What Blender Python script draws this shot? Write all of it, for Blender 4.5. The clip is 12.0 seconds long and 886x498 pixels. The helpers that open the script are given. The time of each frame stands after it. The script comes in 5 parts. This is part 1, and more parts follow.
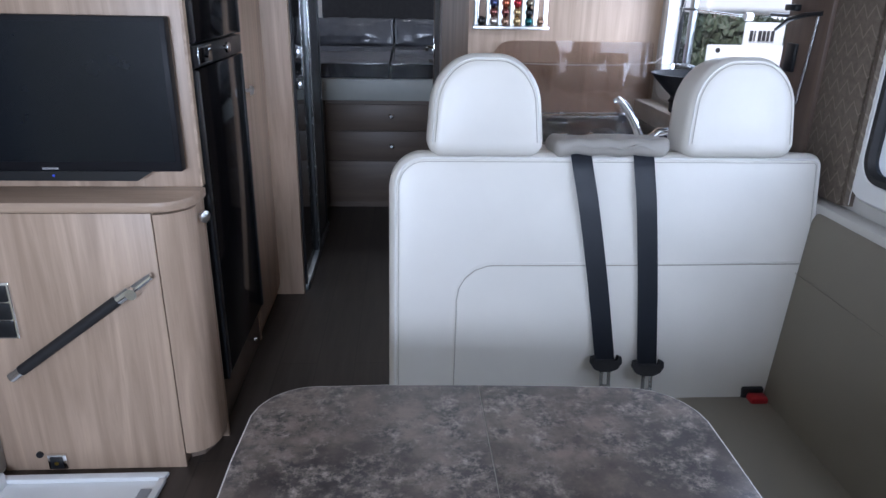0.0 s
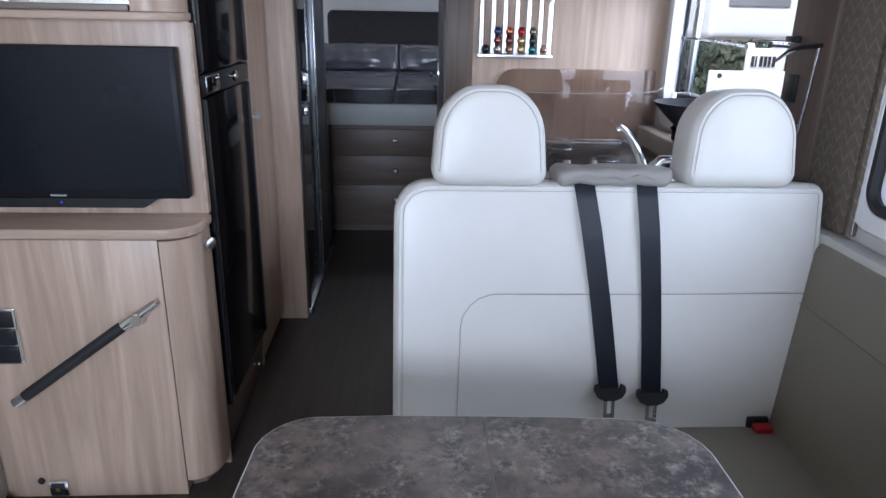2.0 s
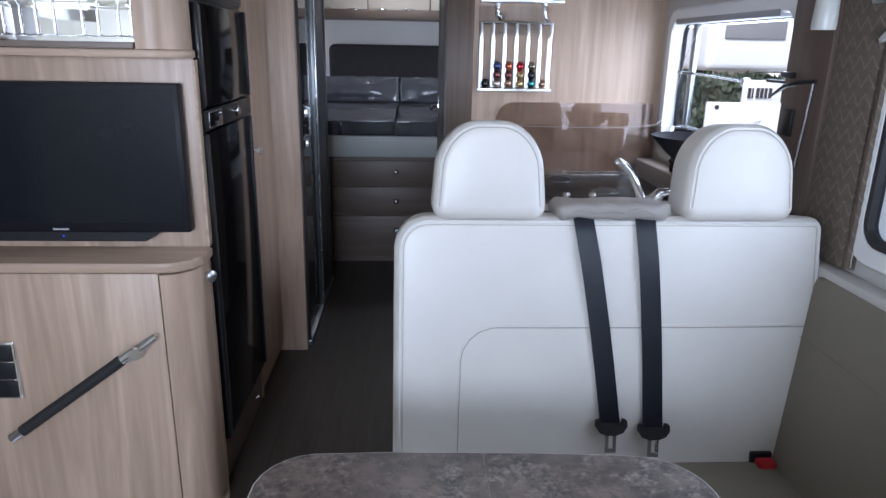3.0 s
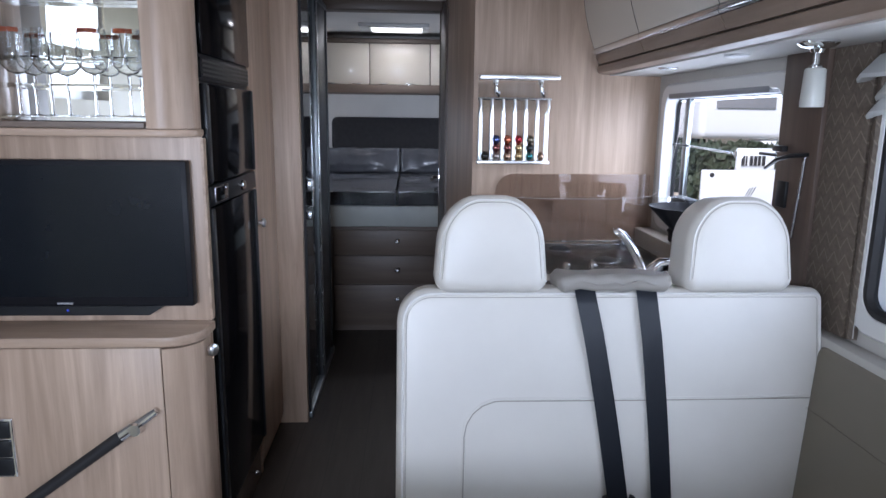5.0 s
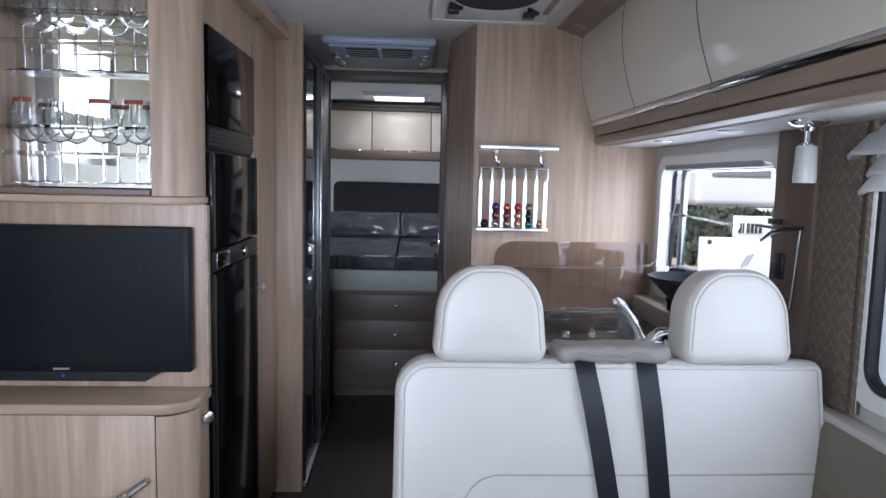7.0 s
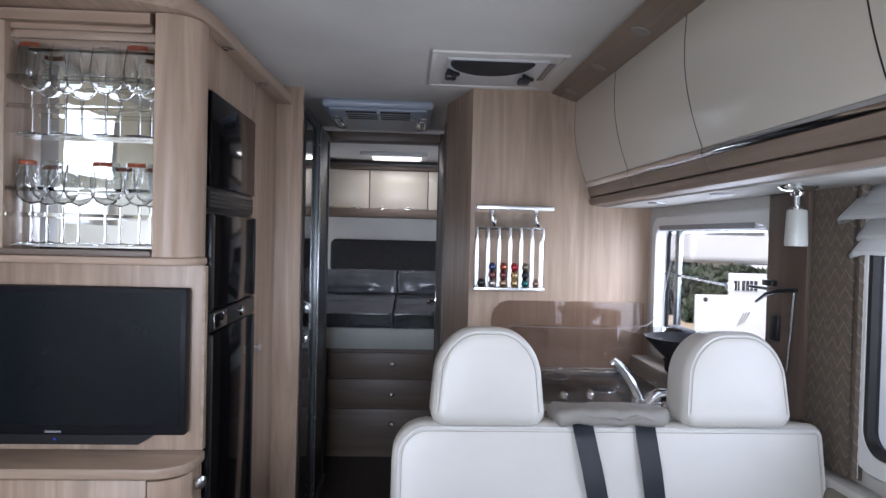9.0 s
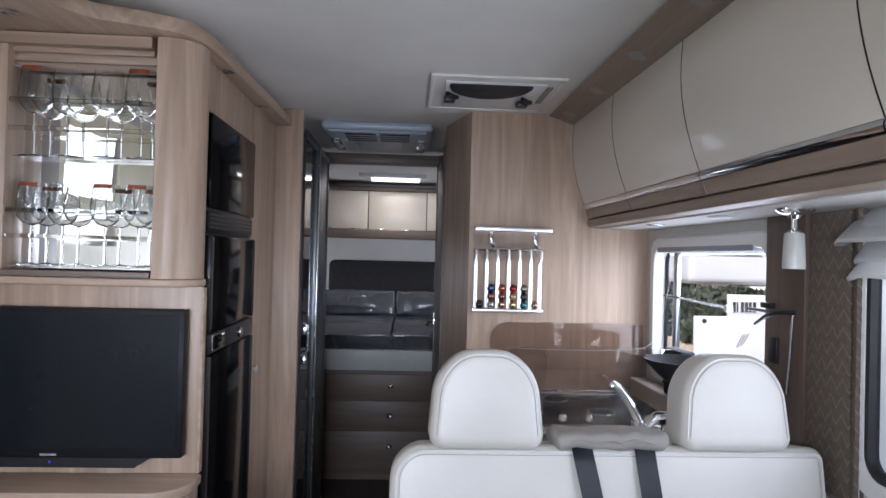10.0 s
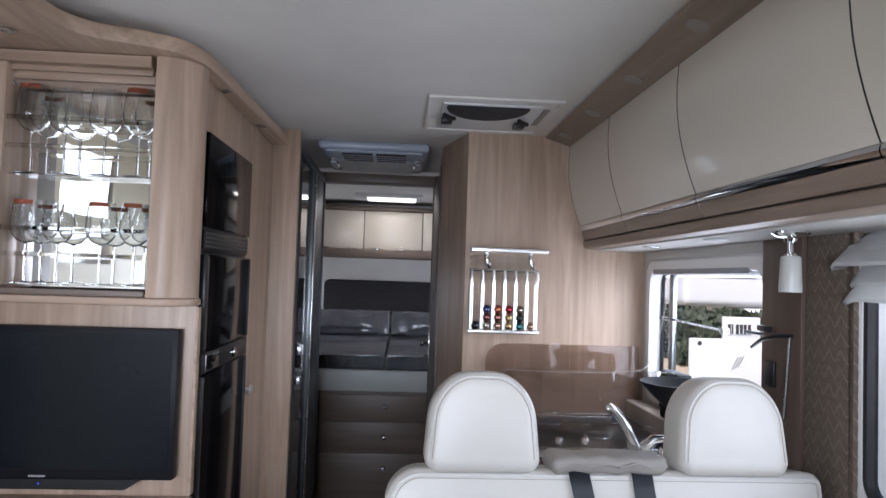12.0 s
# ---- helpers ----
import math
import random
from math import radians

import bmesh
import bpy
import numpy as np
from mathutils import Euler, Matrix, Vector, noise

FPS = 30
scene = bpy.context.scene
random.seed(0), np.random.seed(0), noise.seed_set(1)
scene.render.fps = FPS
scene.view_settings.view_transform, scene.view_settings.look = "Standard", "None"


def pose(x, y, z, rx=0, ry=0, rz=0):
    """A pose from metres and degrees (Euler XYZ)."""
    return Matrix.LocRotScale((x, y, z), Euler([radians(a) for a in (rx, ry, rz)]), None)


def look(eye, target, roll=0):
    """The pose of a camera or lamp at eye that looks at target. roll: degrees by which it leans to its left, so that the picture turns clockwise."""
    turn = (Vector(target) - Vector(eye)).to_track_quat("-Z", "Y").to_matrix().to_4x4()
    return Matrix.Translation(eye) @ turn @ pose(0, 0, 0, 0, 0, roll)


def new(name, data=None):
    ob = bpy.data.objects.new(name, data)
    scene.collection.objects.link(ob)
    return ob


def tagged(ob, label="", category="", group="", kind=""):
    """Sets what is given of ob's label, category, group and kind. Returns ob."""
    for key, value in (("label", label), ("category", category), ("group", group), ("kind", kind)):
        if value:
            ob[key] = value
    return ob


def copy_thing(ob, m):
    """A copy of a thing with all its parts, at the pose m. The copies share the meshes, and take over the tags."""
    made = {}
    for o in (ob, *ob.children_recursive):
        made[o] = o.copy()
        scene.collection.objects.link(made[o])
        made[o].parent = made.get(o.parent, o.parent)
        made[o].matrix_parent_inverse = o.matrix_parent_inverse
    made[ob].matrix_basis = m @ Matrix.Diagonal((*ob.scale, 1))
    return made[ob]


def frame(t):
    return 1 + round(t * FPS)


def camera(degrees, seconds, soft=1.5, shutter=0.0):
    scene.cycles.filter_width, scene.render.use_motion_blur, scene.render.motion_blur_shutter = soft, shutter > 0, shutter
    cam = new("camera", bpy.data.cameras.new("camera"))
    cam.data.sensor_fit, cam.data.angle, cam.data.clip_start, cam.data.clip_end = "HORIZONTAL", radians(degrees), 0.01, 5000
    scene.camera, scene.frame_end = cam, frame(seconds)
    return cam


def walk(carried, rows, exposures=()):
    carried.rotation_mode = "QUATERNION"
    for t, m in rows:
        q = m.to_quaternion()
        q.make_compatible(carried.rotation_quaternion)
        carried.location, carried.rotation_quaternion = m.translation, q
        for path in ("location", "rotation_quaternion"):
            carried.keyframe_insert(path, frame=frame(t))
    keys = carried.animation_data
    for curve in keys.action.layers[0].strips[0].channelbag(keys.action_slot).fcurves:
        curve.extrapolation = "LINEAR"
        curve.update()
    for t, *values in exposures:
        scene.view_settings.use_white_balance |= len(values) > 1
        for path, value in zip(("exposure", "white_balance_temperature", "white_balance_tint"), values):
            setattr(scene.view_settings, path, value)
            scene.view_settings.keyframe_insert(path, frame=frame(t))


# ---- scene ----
cam = camera(66.9, 12.0)
EXPOSURES = [(0, 0.07, 5720, 16), (3, 0.06, 5800, 16.5), (6, -0.04, 5900, 17), (12, -0.04, 6300, 18)]
PATH = [
    (0, (-0.063, -0.076, 1.307), (0.051, 1.787, 0.589), 1.1),
    (0.5, (-0.064, -0.076, 1.31), (0.046, 1.789, 0.595), 1.1),
    (1, (-0.064, -0.074, 1.316), (0.045, 1.793, 0.608), 1.1),
    (1.5, (-0.065, -0.076, 1.32), (0.041, 1.799, 0.632), 1.1),
    (2, (-0.066, -0.077, 1.325), (0.039, 1.808, 0.666), 1.2),
    (2.5, (-0.066, -0.079, 1.332), (0.038, 1.82, 0.712), 1.2),
    (3, (-0.065, -0.079, 1.337), (0.038, 1.833, 0.76), 1.1),
    (5, (-0.071, -0.088, 1.356), (0.031, 1.872, 0.969), 0.7),
    (5.5, (-0.073, -0.09, 1.361), (0.029, 1.878, 1.021), 1.0),
    (6, (-0.072, -0.091, 1.364), (0.029, 1.884, 1.069), 1.0),
    (6.5, (-0.072, -0.095, 1.368), (0.028, 1.887, 1.123), 1.2),
    (7, (-0.073, -0.095, 1.374), (0.03, 1.892, 1.17), 1.3),
    (9, (-0.077, -0.107, 1.389), (0.034, 1.889, 1.351), 1.4),
    (9.5, (-0.08, -0.111, 1.392), (0.032, 1.886, 1.385), 1.5),
    (10, (-0.078, -0.11, 1.393), (0.036, 1.887, 1.416), 1.5),
    (10.5, (-0.08, -0.108, 1.394), (0.04, 1.888, 1.44), 1.4),
    (11, (-0.081, -0.106, 1.395), (0.04, 1.89, 1.458), 1.5),
    (11.5, (-0.08, -0.109, 1.396), (0.044, 1.886, 1.473), 1.7),
    (12, (-0.082, -0.106, 1.395), (0.045, 1.889, 1.478), 1.9),
]
walk(cam, [(t, look(eye, target, roll)) for t, eye, target, roll in PATH], EXPOSURES)

# ---- world, sun, large lights ----
world = bpy.data.worlds.new("sky")
scene.world = world
world.use_nodes = True
wn = world.node_tree
sky = wn.nodes.new("ShaderNodeTexSky")
sky.sky_type = "NISHITA"
sky.sun_disc = False
sky.sun_elevation, sky.sun_rotation = radians(44), radians(-146)
wn.links.new(sky.outputs["Color"], wn.nodes["Background"].inputs["Color"])
wn.nodes["Background"].inputs["Strength"].default_value = 0.15
sun = new("sun", bpy.data.lights.new("sun", "SUN"))
sun.data.energy, sun.data.angle, sun.data.color = 5.0, radians(0.5), (1.0, 0.95, 0.88)
sun.matrix_world = look((-4, -6, 7), (0, 0, 0))


def area(name, eye, target, sx, sy, watts, colour):
    lamp = new(name, bpy.data.lights.new(name, "AREA"))
    lamp.data.shape, lamp.data.size, lamp.data.size_y = "RECTANGLE", sx, sy
    lamp.data.energy, lamp.data.color = watts, colour
    lamp.matrix_world = look(eye, target)
    return lamp


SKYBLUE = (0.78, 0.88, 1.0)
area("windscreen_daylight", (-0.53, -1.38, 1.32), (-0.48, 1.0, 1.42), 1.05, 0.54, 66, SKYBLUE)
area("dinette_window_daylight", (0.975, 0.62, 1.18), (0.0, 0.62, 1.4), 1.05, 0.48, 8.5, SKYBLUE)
# extra lamp hung outside the kitchen window in place of skylight
area("kitchen_window_fill", (1.35, 1.80, 1.58), (0.5, 2.60, 1.22), 0.8, 0.55, 17, SKYBLUE)
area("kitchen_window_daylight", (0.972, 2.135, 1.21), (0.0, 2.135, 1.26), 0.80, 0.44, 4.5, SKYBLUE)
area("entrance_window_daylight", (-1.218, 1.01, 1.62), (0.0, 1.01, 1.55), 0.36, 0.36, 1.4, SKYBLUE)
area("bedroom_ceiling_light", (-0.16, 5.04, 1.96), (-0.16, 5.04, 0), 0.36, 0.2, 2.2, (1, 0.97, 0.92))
# lamps in two unseen openings, added to brighten the bedroom
area("bedroom_window_fill", (0.97, 4.80, 1.29), (0.0, 4.85, 1.32), 0.62, 0.36, 3.5, SKYBLUE)
area("rear_window_fill", (-1.235, 5.15, 1.21), (0.0, 5.15, 1.3), 0.52, 0.34, 2, SKYBLUE)


# ---- materials ----
def material(name):
    m = bpy.data.materials.new(name)
    m.use_nodes = True
    return m, m.node_tree, m.node_tree.nodes["Principled BSDF"]


def node(tree, kind, **values):
    n = tree.nodes.new(kind)
    for key, value in values.items():
        n.inputs[key].default_value = value
    return n


def coords(tree, scale):
    tc = tree.nodes.new("ShaderNodeTexCoord")
    mp = node(tree, "ShaderNodeMapping", Scale=scale)
    tree.links.new(tc.outputs["Object"], mp.inputs["Vector"])
    return mp.outputs["Vector"]


def noisy(tree, vec, scale, detail=4.0, rough=0.55):
    n = node(tree, "ShaderNodeTexNoise", Scale=scale, Detail=detail, Roughness=rough)
    tree.links.new(vec, n.inputs["Vector"])
    return n.outputs["Fac"]


def ramp(tree, fac, stops):
    r = tree.nodes.new("ShaderNodeValToRGB")
    while len(r.color_ramp.elements) < len(stops):
        r.color_ramp.elements.new(0.5)
    for e, (p, c) in zip(r.color_ramp.elements, stops):
        e.position, e.color = p, (*c, 1)
    tree.links.new(fac, r.inputs["Fac"])
    return r.outputs["Color"]


def mixed(tree, a, b, fac, how="MIX"):
    n = tree.nodes.new("ShaderNodeMix")
    n.data_type, n.blend_type = "RGBA", how
    if isinstance(fac, float):
        n.inputs["Factor"].default_value = fac
    else:
        tree.links.new(fac, n.inputs["Factor"])
    tree.links.new(a, n.inputs["A"])
    tree.links.new(b, n.inputs["B"])
    return n.outputs["Result"]


def bump(tree, bsdf, height, strength, distance):
    b = node(tree, "ShaderNodeBump", Strength=strength, Distance=distance)
    tree.links.new(height, b.inputs["Height"])
    tree.links.new(b.outputs["Normal"], bsdf.inputs["Normal"])


def plain(name, colour, rough=0.5, metal=0.0, wear=0.06, scale=9.0, relief=0.0, coat=0.0):
    """A paint, plastic or metal with slight blotches and fine relief."""
    m, t, b = material(name)
    v = coords(t, (1, 1, 1))
    dark = tuple(c * (1 - wear) for c in colour)
    light = tuple(min(1, c * (1 + wear)) for c in colour)
    t.links.new(ramp(t, noisy(t, v, scale), [(0.3, dark), (0.7, light)]), b.inputs["Base Color"])
    r = node(t, "ShaderNodeMapRange")
    r.inputs["To Min"].default_value, r.inputs["To Max"].default_value = max(0.02, rough * 0.8), min(1, rough * 1.2)
    t.links.new(noisy(t, v, scale * 4), r.inputs["Value"])
    t.links.new(r.outputs["Result"], b.inputs["Roughness"])
    b.inputs["Metallic"].default_value = metal
    b.inputs["Coat Weight"].default_value = coat
    if relief:
        bump(t, b, noisy(t, v, 420.0, 2.0), relief, 0.0006)
    return m


def wood(name, axis, dark, light, rough=0.42):
    """Laminate with a fine straight grain along one axis."""
    m, t, b = material(name)
    fine = [62.0, 62.0, 62.0]
    broad = [12.0, 12.0, 12.0]
    fine[axis], broad[axis] = 2.4, 0.9
    vf, vb = coords(t, fine), coords(t, broad)
    mid = tuple((p + q) / 2 for p, q in zip(dark, light))
    grain = noisy(t, vf, 1.0, 5.0, 0.6)
    fl = node(t, "ShaderNodeTexNoise", Scale=1.0, Detail=6.0, Roughness=0.55, Distortion=1.6)
    t.links.new(vb, fl.inputs["Vector"])
    flame = fl.outputs["Fac"]
    pores = noisy(t, coords(t, [c * 3.2 for c in fine]), 1.0, 3.0, 0.7)
    a = ramp(t, grain, [(0.3, dark), (0.5, mid), (0.7, light)])
    c = ramp(t, flame, [(0.34, tuple(x * 0.7 + y * 0.3 for x, y in zip(dark, mid))), (0.5, mid), (0.66, tuple(x * 0.85 + y * 0.15 for x, y in zip(light, mid)))])
    p = ramp(t, pores, [(0.30, (0.72, 0.70, 0.68)), (0.42, (1, 1, 1))])
    t.links.new(mixed(t, mixed(t, a, c, 0.72), p, 0.38, "MULTIPLY"), b.inputs["Base Color"])
    b.inputs["Roughness"].default_value = rough
    bump(t, b, grain, 0.12, 0.0006)
    return m


ASH_D, ASH_L = (0.285, 0.195, 0.133), (0.56, 0.408, 0.297)
WOOD_Z = wood("ash_upright", 2, ASH_D, ASH_L)
WOOD_Y = wood("ash_lengthwise", 1, ASH_D, ASH_L)
WOOD_X = wood("ash_crosswise", 0, ASH_D, ASH_L)
# ash darkened so the colour carries shade on trim, soffit and foot rails
SHADED_ASH_Y = wood("shaded_ash_lengthwise", 1, (0.19, 0.135, 0.10), (0.36, 0.27, 0.205))
# brown of the dark trim, also ash darkened for the dim passage and bedroom
BROWN_SHADED_Z = wood("brown_shaded_upright", 2, (0.075, 0.05, 0.038), (0.13, 0.09, 0.068), 0.45)
BROWN_SHADED_X = wood("brown_shaded_crosswise", 0, (0.13, 0.095, 0.072), (0.20, 0.15, 0.115), 0.45)


def leather(name, colour, rough=0.42):
    m, t, b = material(name)
    v = coords(t, (1, 1, 1))
    t.links.new(ramp(t, noisy(t, v, 5.0, 5.0), [(0.3, tuple(c * 0.93 for c in colour)), (0.7, colour)]), b.inputs["Base Color"])
    b.inputs["Roughness"].default_value = rough
    vo = node(t, "ShaderNodeTexVoronoi", Scale=520.0)
    t.links.new(v, vo.inputs["Vector"])
    bump(t, b, vo.outputs["Distance"], 0.16, 0.0008)
    return m


CREAM = leather("cream_leather", (0.67, 0.635, 0.575), 0.36)
# taupe base lowered to include the shade lying on these cushions
TAUPE_SHADED = leather("taupe_shaded_leather", (0.185, 0.160, 0.120), 0.5)
COVER = leather("grey_leather", (0.30, 0.275, 0.245), 0.45)
PIPING = plain("piping_leather", (0.66, 0.64, 0.6), 0.4)
THREAD = plain("thread", (0.36, 0.33, 0.28), 0.7)
WEBBING, wt, wb = material("belt_webbing")
wv = coords(wt, (1, 1, 1))
ww = node(wt, "ShaderNodeTexWave", Scale=260.0)
wt.links.new(wv, ww.inputs["Vector"])
wt.links.new(ramp(wt, ww.outputs["Fac"], [(0.2, (0.006, 0.007, 0.010)), (0.8, (0.012, 0.015, 0.022))]), wb.inputs["Base Color"])
wb.inputs["Roughness"].default_value = 0.42
wb.inputs["Specular IOR Level"].default_value = 0.34
bump(wt, wb, ww.outputs["Fac"], 0.3, 0.0006)
CHROME = plain("chrome", (0.82, 0.83, 0.84), 0.07, 1.0, 0.02)
STEEL = plain("brushed_steel", (0.55, 0.56, 0.57), 0.26, 1.0, 0.05)
ALU = plain("grey_aluminium", (0.26, 0.28, 0.29), 0.34, 1.0, 0.06)
BLACK = plain("black_plastic", (0.011, 0.012, 0.014), 0.32, 0.0, 0.2)
BLACK_GLOSS = plain("black_gloss", (0.004, 0.004, 0.005), 0.10, 0.0, 0.1)
BLACK_GLOSS.node_tree.nodes["Principled BSDF"].inputs["IOR"].default_value = 1.28
BLACK_GLOSS.node_tree.nodes["Principled BSDF"].inputs["Specular IOR Level"].default_value = 0.35
SCREEN = plain("matt_screen", (0.003, 0.005, 0.008), 0.26, 0.0, 0.15, 2.0)
SCREEN.node_tree.nodes["Principled BSDF"].inputs["Specular IOR Level"].default_value = 0.30
RED = plain("red_plastic", (0.36, 0.014, 0.018), 0.35)
WHITE = plain("white_plastic", (0.72, 0.72, 0.71), 0.35, 0.0, 0.03)
GREY = plain("grey_plastic", (0.27, 0.27, 0.28), 0.4)
PALE_GREY = plain("pale_grey_plastic", (0.45, 0.45, 0.45), 0.35)
CEIL = plain("ceiling_cloth", (0.78, 0.75, 0.70), 0.85, 0.0, 0.05, 3.0, 0.4)
FRAME = plain("pale_window_frame", (0.74, 0.73, 0.71), 0.45, 0.0, 0.03, 4.0)
WALLPAPER = plain("pale_wall_cloth", (0.52, 0.50, 0.465), 0.75, 0.0, 0.04, 4.0, 0.3)
DOOR_CREAM = plain("cream_door_lining", (0.74, 0.68, 0.50), 0.6, 0.0, 0.05, 4.0, 0.2)
POST_GREY = plain("grey_beige_lining", (0.30, 0.27, 0.235), 0.6, 0.0, 0.05, 4.0, 0.2)
SATIN = plain("satin_chrome", (0.90, 0.90, 0.90), 0.32, 1.0, 0.02)
DARK_ALU = plain("dark_grey_profile", (0.10, 0.105, 0.11), 0.42, 0.6, 0.06)
GLOSS = plain("cream_gloss", (0.71, 0.65, 0.55), 0.22, 0.0, 0.012, 0.7, coat=0.25)
WORKTOP = plain("beige_worktop", (0.5, 0.45, 0.38), 0.35, 0.0, 0.12, 40.0)
RUBBER = plain("dark_seal", (0.016, 0.015, 0.016), 0.6)
BOARD = plain("pale_bed_board", (0.52, 0.54, 0.5), 0.45, 0.0, 0.05)
CHARCOAL = plain("charcoal_cloth", (0.03, 0.028, 0.03), 0.8, 0.0, 0.15, 30.0, 0.4)
OUTER_WHITE = plain("white_vehicle_paint", (0.8, 0.8, 0.8), 0.3, 0.0, 0.02)
MATT_BLACK = plain("matt_black", (0.007, 0.007, 0.009), 0.5, 0.0, 0.2)
MATT_BLACK.node_tree.nodes["Principled BSDF"].inputs["Specular IOR Level"].default_value = 0.2
LAMP_FACE = plain("dull_lamp_face", (0.30, 0.27, 0.24), 0.45)
PALE_BLUE = plain("pale_blue_grey_plastic", (0.40, 0.45, 0.52), 0.32)
RIM_LINE = plain("pale_rim_line", (0.42, 0.38, 0.35), 0.5)
EARTH = plain("tan_earth", (0.46, 0.37, 0.26), 0.9, 0.0, 0.25, 5.0)
GRASS = plain("roadside_gravel", (0.2, 0.19, 0.16), 0.9, 0.0, 0.3, 6.0)
LEAF = plain("hedge_leaf", (0.045, 0.062, 0.035), 0.6, 0.0, 0.4, 12.0)

STONE, st, sb = material("stone_laminate")
sv = coords(st, (1, 1, 1))
big = ramp(st, noisy(st, sv, 6.5, 7.0, 0.66), [(0.36, (0.040, 0.032, 0.030)), (0.5, (0.105, 0.082, 0.070)), (0.62, (0.215, 0.168, 0.138))])
flecks = ramp(st, noisy(st, sv, 48.0, 9.0, 0.8), [(0.45, (0.045, 0.039, 0.039)), (0.55, (0.24, 0.20, 0.172)), (0.65, (0.42, 0.365, 0.315))])
patch = ramp(st, noisy(st, sv, 17.0, 8.0, 0.75), [(0.45, (0, 0, 0)), (0.60, (1, 1, 1))])
st.links.new(mixed(st, big, flecks, patch), sb.inputs["Base Color"])
sb.inputs["Roughness"].default_value = 0.38
bump(st, sb, noisy(st, sv, 60.0, 5.0), 0.1, 0.0006)

FLOOR, ft, fb = material("dark_plank_floor")
fv = coords(ft, (26, 2.2, 1))
grain = ramp(ft, noisy(ft, fv, 1.0, 5.0, 0.65), [(0.3, (0.036, 0.026, 0.020)), (0.7, (0.062, 0.046, 0.036))])
brick = node(ft, "ShaderNodeTexBrick", Scale=1.0)
brick.inputs["Color1"].default_value, brick.inputs["Color2"].default_value = (0.93, 0.93, 0.93, 1), (1, 1, 1, 1)
brick.inputs["Mortar"].default_value = (0.6, 0.6, 0.6, 1)
brick.inputs["Mortar Size"].default_value, brick.inputs["Brick Width"].default_value, brick.inputs["Row Height"].default_value = 0.002, 1.1, 0.14
bmap = node(ft, "ShaderNodeMapping")
bmap.inputs["Rotation"].default_value = (0, 0, radians(90))
ftc = ft.nodes.new("ShaderNodeTexCoord")
ft.links.new(ftc.outputs["Object"], bmap.inputs["Vector"])
ft.links.new(bmap.outputs["Vector"], brick.inputs["Vector"])
ft.links.new(mixed(ft, grain, brick.outputs["Color"], 1.0, "MULTIPLY"), fb.inputs["Base Color"])
fb.inputs["Roughness"].default_value = 0.45


def glass(name, colour, rough=0.0, weight=1.0, ior=1.45):
    m, t, b = material(name)
    b.inputs["Base Color"].default_value = (*colour, 1)
    b.inputs["Roughness"].default_value = rough
    b.inputs["Transmission Weight"].default_value = weight
    b.inputs["IOR"].default_value = ior
    return m


GLASS = glass("clear_glass", (0.97, 0.98, 0.98))
PANE = glass("window_pane", (0.95, 0.96, 0.97), 0.0, 1.0, 1.1)
SMOKED = glass("smoked_glass", (0.84, 0.77, 0.73), 0.0, 1.0, 1.45)
SHOWER = glass("shower_glass", (0.34, 0.38, 0.39), 0.02, 1.0, 1.3)
ACRYLIC = glass("clear_acrylic", (0.88, 0.87, 0.84), 0.04, 1.0, 1.12)
CLEAR_LID = glass("clear_lid_glass", (0.86, 0.83, 0.81), 0.0, 1.0, 1.5)
FROSTED, gt, gb = material("frosted_white_glass")
gb.inputs["Base Color"].default_value, gb.inputs["Roughness"].default_value = (0.60, 0.60, 0.55, 1), 0.35
gb.inputs["Transmission Weight"].default_value = 0.25
MIRROR = plain("mirror", (0.88, 0.88, 0.86), 0.015, 1.0, 0.01)
GLOW, et, eb = material("lit_diffuser")
eb.inputs["Base Color"].default_value = (0.9, 0.9, 0.9, 1)
eb.inputs["Emission Color"].default_value, eb.inputs["Emission Strength"].default_value = (1, 0.96, 0.9, 1), 1.6
PLASTIC, pt, pb = material("clear_wrapping_film")
pv = coords(pt, (1, 1, 1))
pt.links.new(ramp(pt, noisy(pt, pv, 3.0, 5.0), [(0.35, (0.060, 0.062, 0.072)), (0.65, (0.13, 0.132, 0.146))]), pb.inputs["Base Color"])
pb.inputs["Roughness"].default_value, pb.inputs["Coat Weight"].default_value, pb.inputs["Coat Roughness"].default_value = 0.6, 0.7, 0.14
bump(pt, pb, noisy(pt, pv, 22.0, 6.0, 0.7), 0.9, 0.006)

CLOTH, clt, clb = material("white_blind_cloth")
clb.inputs["Base Color"].default_value = (0.8, 0.8, 0.79, 1)
clb.inputs["Roughness"].default_value = 0.8
tl_ = clt.nodes.new("ShaderNodeBsdfTranslucent")
tl_.inputs["Color"].default_value = (0.8, 0.8, 0.78, 1)
mx_ = clt.nodes.new("ShaderNodeMixShader")
mx_.inputs["Fac"].default_value = 0.45
clt.links.new(clb.outputs["BSDF"], mx_.inputs[1])
clt.links.new(tl_.outputs["BSDF"], mx_.inputs[2])
clt.links.new(mx_.outputs["Shader"], clt.nodes["Material Output"].inputs["Surface"])
bump(clt, clb, noisy(clt, coords(clt, (1, 1, 1)), 300.0, 2.0), 0.3, 0.0006)
CHEVRON, ct, cb = material("zigzag_cloth")
ctc = ct.nodes.new("ShaderNodeTexCoord")
csep = ct.nodes.new("ShaderNodeSeparateXYZ")
ct.links.new(ctc.outputs["Object"], csep.inputs["Vector"])


def calc(tree, how, a, b=0.0):
    n = tree.nodes.new("ShaderNodeMath")
    n.operation = how
    for k, v in enumerate((a, b)):
        if isinstance(v, (int, float)):
            n.inputs[k].default_value = v
        else:
            tree.links.new(v, n.inputs[k])
    return n.outputs["Value"]


